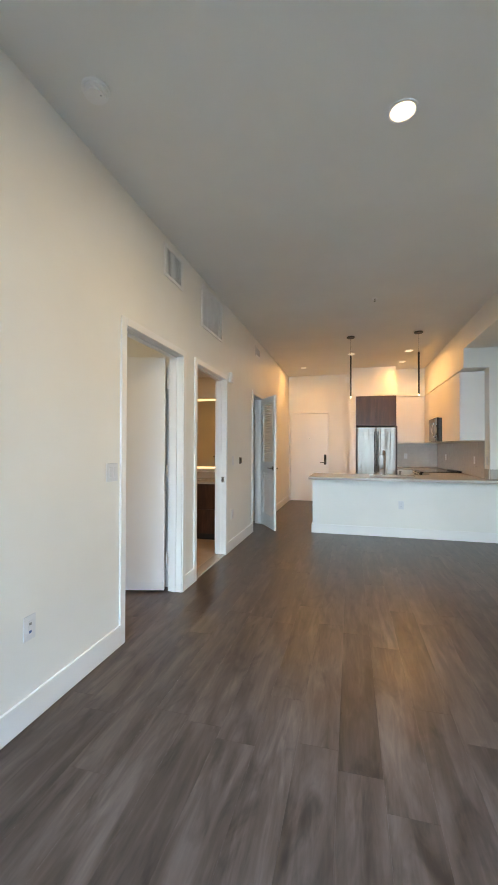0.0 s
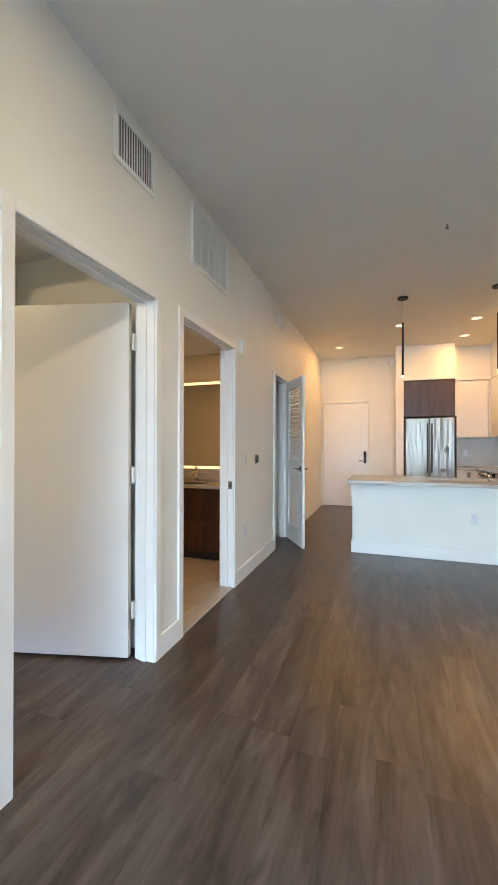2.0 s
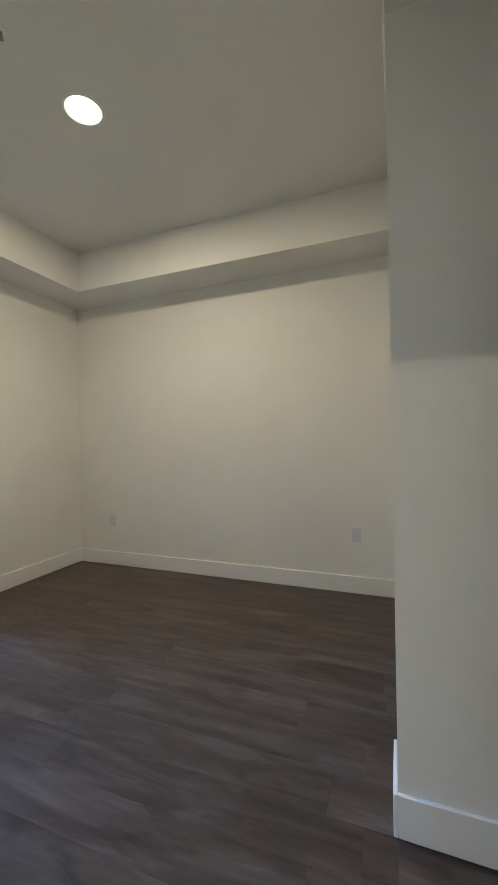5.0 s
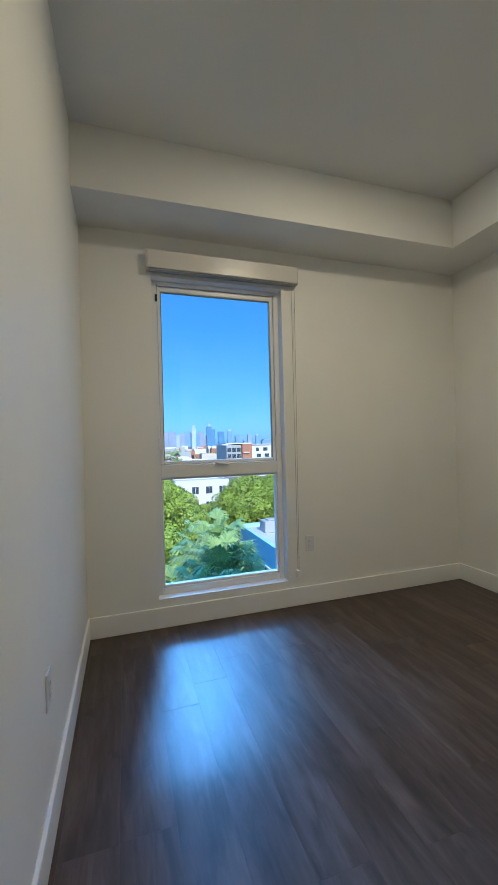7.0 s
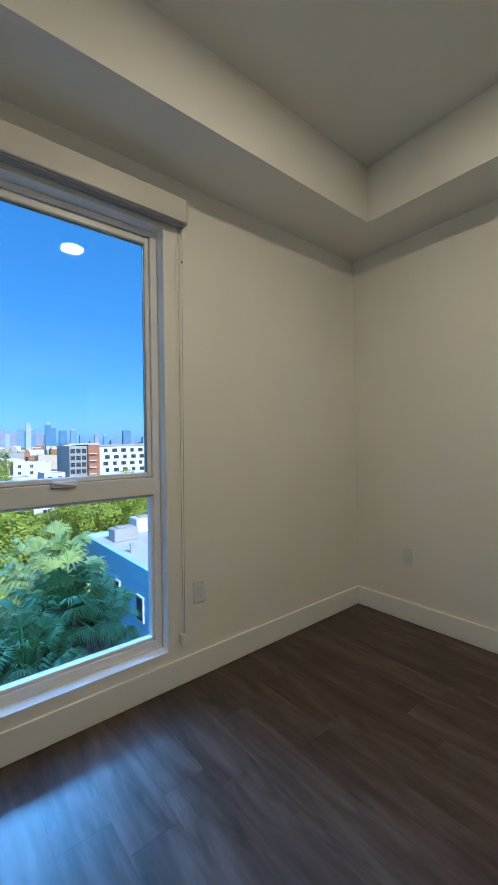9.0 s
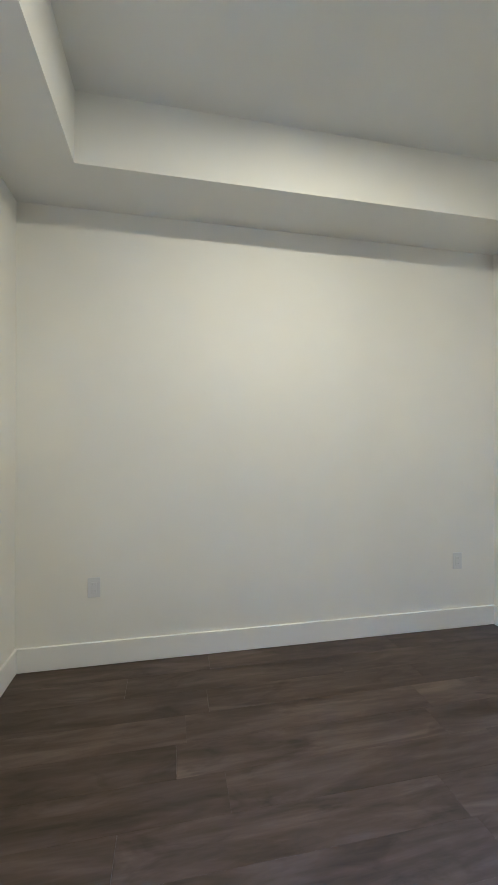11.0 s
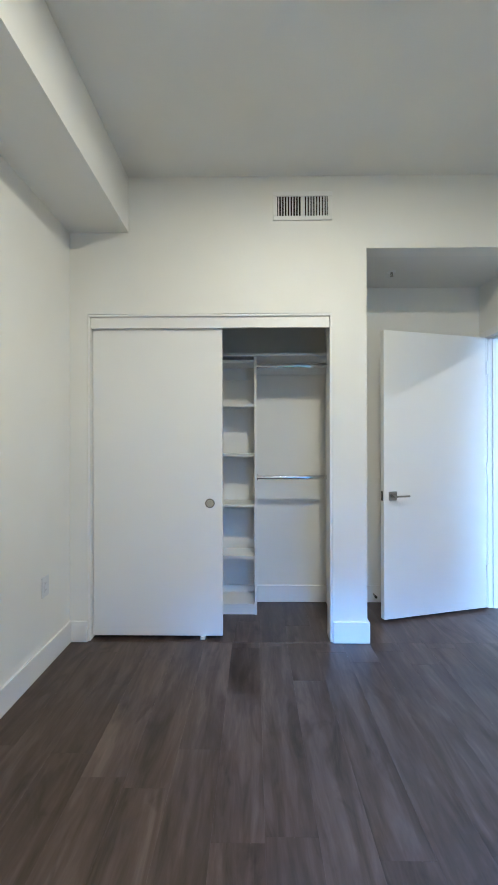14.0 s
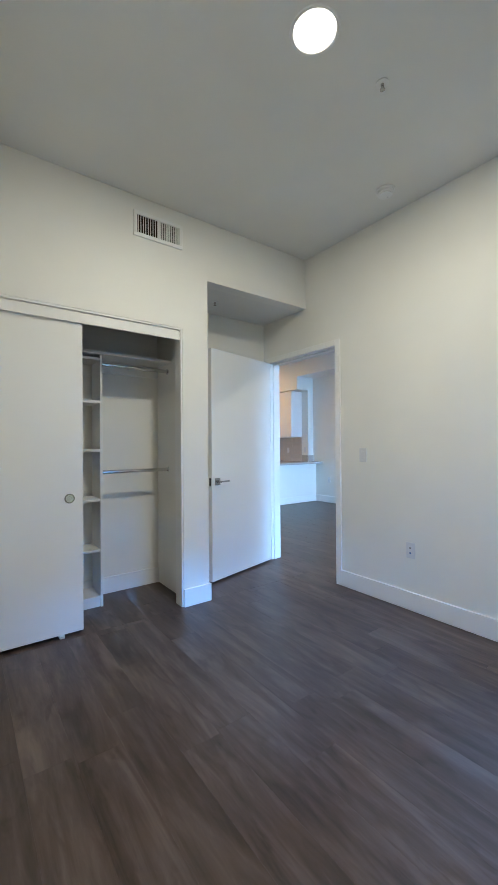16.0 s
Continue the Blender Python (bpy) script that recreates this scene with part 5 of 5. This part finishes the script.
for s in range(4):
    z = -1.5 - 3.1 * s
    for q in range(9):
        cx = ax - 3.0 - q * 4.3 - (0.7 if s % 2 else 0)
        wv = 1.15 if (q + s) % 3 else 0.85
        f = boxes("window", BLACK, th, (cx - wv, cx + wv, ay, ay + 0.08, z - 0.85, z + 0.85))
        for u0, u1 in ((cx - wv + 0.14, cx - 0.07), (cx + 0.07, cx + wv - 0.14)):
            boxes("pane", WINGLASS, f, (u0, u1, ay + 0.08, ay + 0.1, z - 0.72, z + 0.72))
    boxes("balcony", STUCCO[0], th, (ax + 1.6, ax + 4.8, ay + 0.5, ay + 1.6, z - 1.5, z - 1.1))
    for q in range(3):
        cx = ax + 6.3 + q * 2.45
        f = boxes("window", BLACK, th, (cx - 0.95, cx + 0.95, ay - 1.8, ay - 1.72, z - 1.0, z + 1.0))
        boxes("pane", WINGLASS, f, (cx - 0.85, cx + 0.85, ay - 1.72, ay - 1.70, z - 0.9, z + 0.9))

# low town between the trees and the skyline
rng = random.Random(5)
NOTE = ("white", "cream", "grey", "tan", "terracotta")
for dist in (112, 160, 205, 245, 290, 340, 400, 470, 560, 670, 800, 980, 1200, 1500):
    x = -0.62 * dist
    while x < 0.34 * dist:
        w = rng.uniform(4.5, 9) * (1 + dist / 700)
        k = (x + w / 2) / dist
        top = GZ + rng.choice((4.0, 4.5, 6.5, 7.0, 7.5, 9.5)) + dist * 0.009 * rng.random()
        if rng.random() < 0.82 and not (dist < 230 and -0.58 < k < -0.25):
            i = rng.choices(range(5), (12, 5, 2.5, 1.6, 0.8))[0]
            if dist < 200:
                i, top = 0, GZ + rng.uniform(4.0, 6.0)
            near = dist < 230
            hx, hy = away(k, dist)
            house(hx, hy, w, rng.uniform(9, 16), top, STUCCO[i], "flat-roofed %s building in the low town" % NOTE[i], "town_building", 2 if near else 0, max(2, int(w / 3.5)), ROOF)
        x += w + rng.uniform(1, 6) * (1 + dist / 500)
ox, oy = away(-0.19, 76)
house(ox, oy, 11, 9, -6.2, STUCCO[0], "white flat-roofed apartment house between the ficus trees", "town_building", 3, 4)
ox, oy = away(-0.196, 300)
house(ox, oy, 15, 11, -6.8, STUCCO[4], "orange stucco apartment house with white windows", "town_building", 3, 4)
for i in range(44):
    d = rng.uniform(120, 560)
    k = rng.uniform(-0.5, 0.2)
    if d < 230 and -0.52 < k < -0.27:
        continue
    r = rng.uniform(2.6, 4.2) * (1 + d / 600)
    leafy_tree("town_tree", *away(k, d), r, GZ + rng.uniform(7, 10.5), 120 + i, 700, 0.10 * r)
for i, (k, d, z) in enumerate(((-0.112, 150, -2.2), (-0.128, 156, -1.4), (-0.095, 160, -2.8), (-0.02, 190, -2.0))):
    fan_palm(*away(k, d), z, 2.2, 140 + i, 30, "tall street palm above the low town")

# skyline: slope, height above the eye at 4 km as a slope, width as a slope, haze tint
stand = [3600.0]


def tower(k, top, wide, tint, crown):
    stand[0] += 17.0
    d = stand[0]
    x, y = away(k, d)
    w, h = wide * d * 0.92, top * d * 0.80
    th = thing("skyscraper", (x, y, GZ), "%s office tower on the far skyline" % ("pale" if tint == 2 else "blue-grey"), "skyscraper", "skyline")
    boxes("shaft", HAZETOWER[tint], th, (x - w / 2, x + w / 2, y - w * 0.4, y, GZ, h))
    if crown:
        boxes("crown", HAZETOWER[2], th, (x - w * 0.3, x + w * 0.3, y - w * 0.35, y - w * 0.05, h, h * (1 + 0.12 * crown)))


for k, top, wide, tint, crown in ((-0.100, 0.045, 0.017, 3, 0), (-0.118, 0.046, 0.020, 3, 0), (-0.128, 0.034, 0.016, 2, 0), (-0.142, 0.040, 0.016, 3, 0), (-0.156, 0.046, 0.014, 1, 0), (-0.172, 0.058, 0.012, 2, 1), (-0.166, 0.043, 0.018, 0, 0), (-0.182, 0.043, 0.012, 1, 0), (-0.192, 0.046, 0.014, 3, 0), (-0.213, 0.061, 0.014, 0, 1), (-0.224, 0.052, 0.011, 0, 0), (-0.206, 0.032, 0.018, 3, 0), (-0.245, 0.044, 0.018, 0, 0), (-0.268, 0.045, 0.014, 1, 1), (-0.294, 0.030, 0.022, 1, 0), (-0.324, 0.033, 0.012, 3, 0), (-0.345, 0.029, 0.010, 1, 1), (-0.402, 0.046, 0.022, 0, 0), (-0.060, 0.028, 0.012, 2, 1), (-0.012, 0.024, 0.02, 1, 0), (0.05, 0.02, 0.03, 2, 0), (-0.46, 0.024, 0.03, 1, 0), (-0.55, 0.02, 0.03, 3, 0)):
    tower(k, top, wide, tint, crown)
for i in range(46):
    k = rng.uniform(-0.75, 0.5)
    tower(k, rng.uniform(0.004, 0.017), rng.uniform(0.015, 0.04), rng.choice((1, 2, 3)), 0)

# ---- floor planks, wall tiles ----
floor_1 = thing("floor", (0, 0, 0), "grey-brown wood-look plank floor", "floor", kind="structure")
planks = {}


def plank(x0, x1, y0, y1):
    key = (round(x1 - x0, 3), round(y1 - y0, 3))
    if key not in planks:
        bm = bmesh.new()
        box(bm, 0, key[0], 0, key[1], -0.008, 0, 0.0005)
        me = bpy.data.meshes.new("plank")
        bm.to_mesh(me)
        bm.free()
        me.materials.append(FLOOR)
        planks[key] = me
    ob = new("plank", planks[key])
    ob.location = (x0, y0, 0)
    ob.parent = floor_1


PW, PL = 0.18, 1.22
rng = random.Random(11)


def lay(x0, x1, y0, y1):
    x = x0
    while x < x1 - 0.005:
        xe = min(x + PW, x1)
        y = y0 - rng.uniform(0.1, 1.0)
        while y < y1 - 0.005:
            a, b = max(y, y0), min(y + PL, y1)
            if b - a > 0.02:
                plank(x, xe - 0.0002, a, b - 0.0002)
            y += PL
        x = xe


lay(0.0, RX, SY, EY)
lay(-T, 0.0, D1[0] + 0.016, D1[1] - 0.016)
lay(BX0, BX1, BY0, BY1)
lay(-1.24, BX1, BY1, CY)
lay(-3.2, -1.39, BY1, CY)
lay(-1.0, 0.0, D3[0] + 0.016, D3[1] - 0.016)

bath_floor = tagged(boxes("floor_bath", GROUT, None, (-2.6, -T, CY + 0.1, 5.88, -0.008, -0.003)), "beige porcelain tile bathroom floor", "floor", kind="structure")


def tiles(parent, material, name, cells, thick, axis):
    """Tiles on shared meshes: cells of (origin, width, height) in the plane across axis."""
    store = {}
    for o, w, h in cells:
        key = (round(w, 3), round(h, 3))
        if key not in store:
            bm = bmesh.new()
            if axis == "z":
                box(bm, 0, w, 0, h, 0, thick, 0.0012)
            elif axis == "y":
                box(bm, 0, w, -thick, 0, 0, h, 0.0012)
            else:
                box(bm, -thick, 0, 0, w, 0, h, 0.0012)
            me = bpy.data.meshes.new(name)
            bm.to_mesh(me)
            bm.free()
            me.materials.append(material)
            store[key] = me
        ob = new(name, store[key])
        ob.location = o
        ob.parent = parent


def grid(u0, u1, v0, v1, w, h, gap, stagger=0.0):
    out = []
    v, r = v0, 0
    while v < v1 - 0.01:
        u = u0 - (stagger * w if r % 2 else 0)
        while u < u1 - 0.01:
            a, b, c = max(u, u0), min(u + w, u1), min(v + h, v1)
            if b - a > 0.015:
                out.append((a, v, b - a - gap, c - v - gap))
            u += w
        v += h
        r += 1
    return out


tiles(bath_floor, BATHTILE, "tile", [((u, v, -0.003), w, h) for u, v, w, h in grid(-2.6, -T, CY + 0.1, 5.88, 0.305, 0.61, 0.003, 0.5)], 0.003, "z")
tiles(back_bed, TILE, "tile", [((u, EY - 0.006, v), w, h) for u, v, w, h in grid(2.464, KX - 0.013, CZ1 + 0.001, UZ0 - 0.021, 0.305, 0.0765, 0.002, 0.5)], 0.006, "y")
tiles(side_bed, TILE, "tile", [((KX - 0.006, u, v), w, h) for u, v, w, h in grid(6.549, EY - 0.013, CZ1 + 0.001, UZ0 - 0.013, 0.305, 0.0765, 0.002, 0.5)], 0.006, "x")
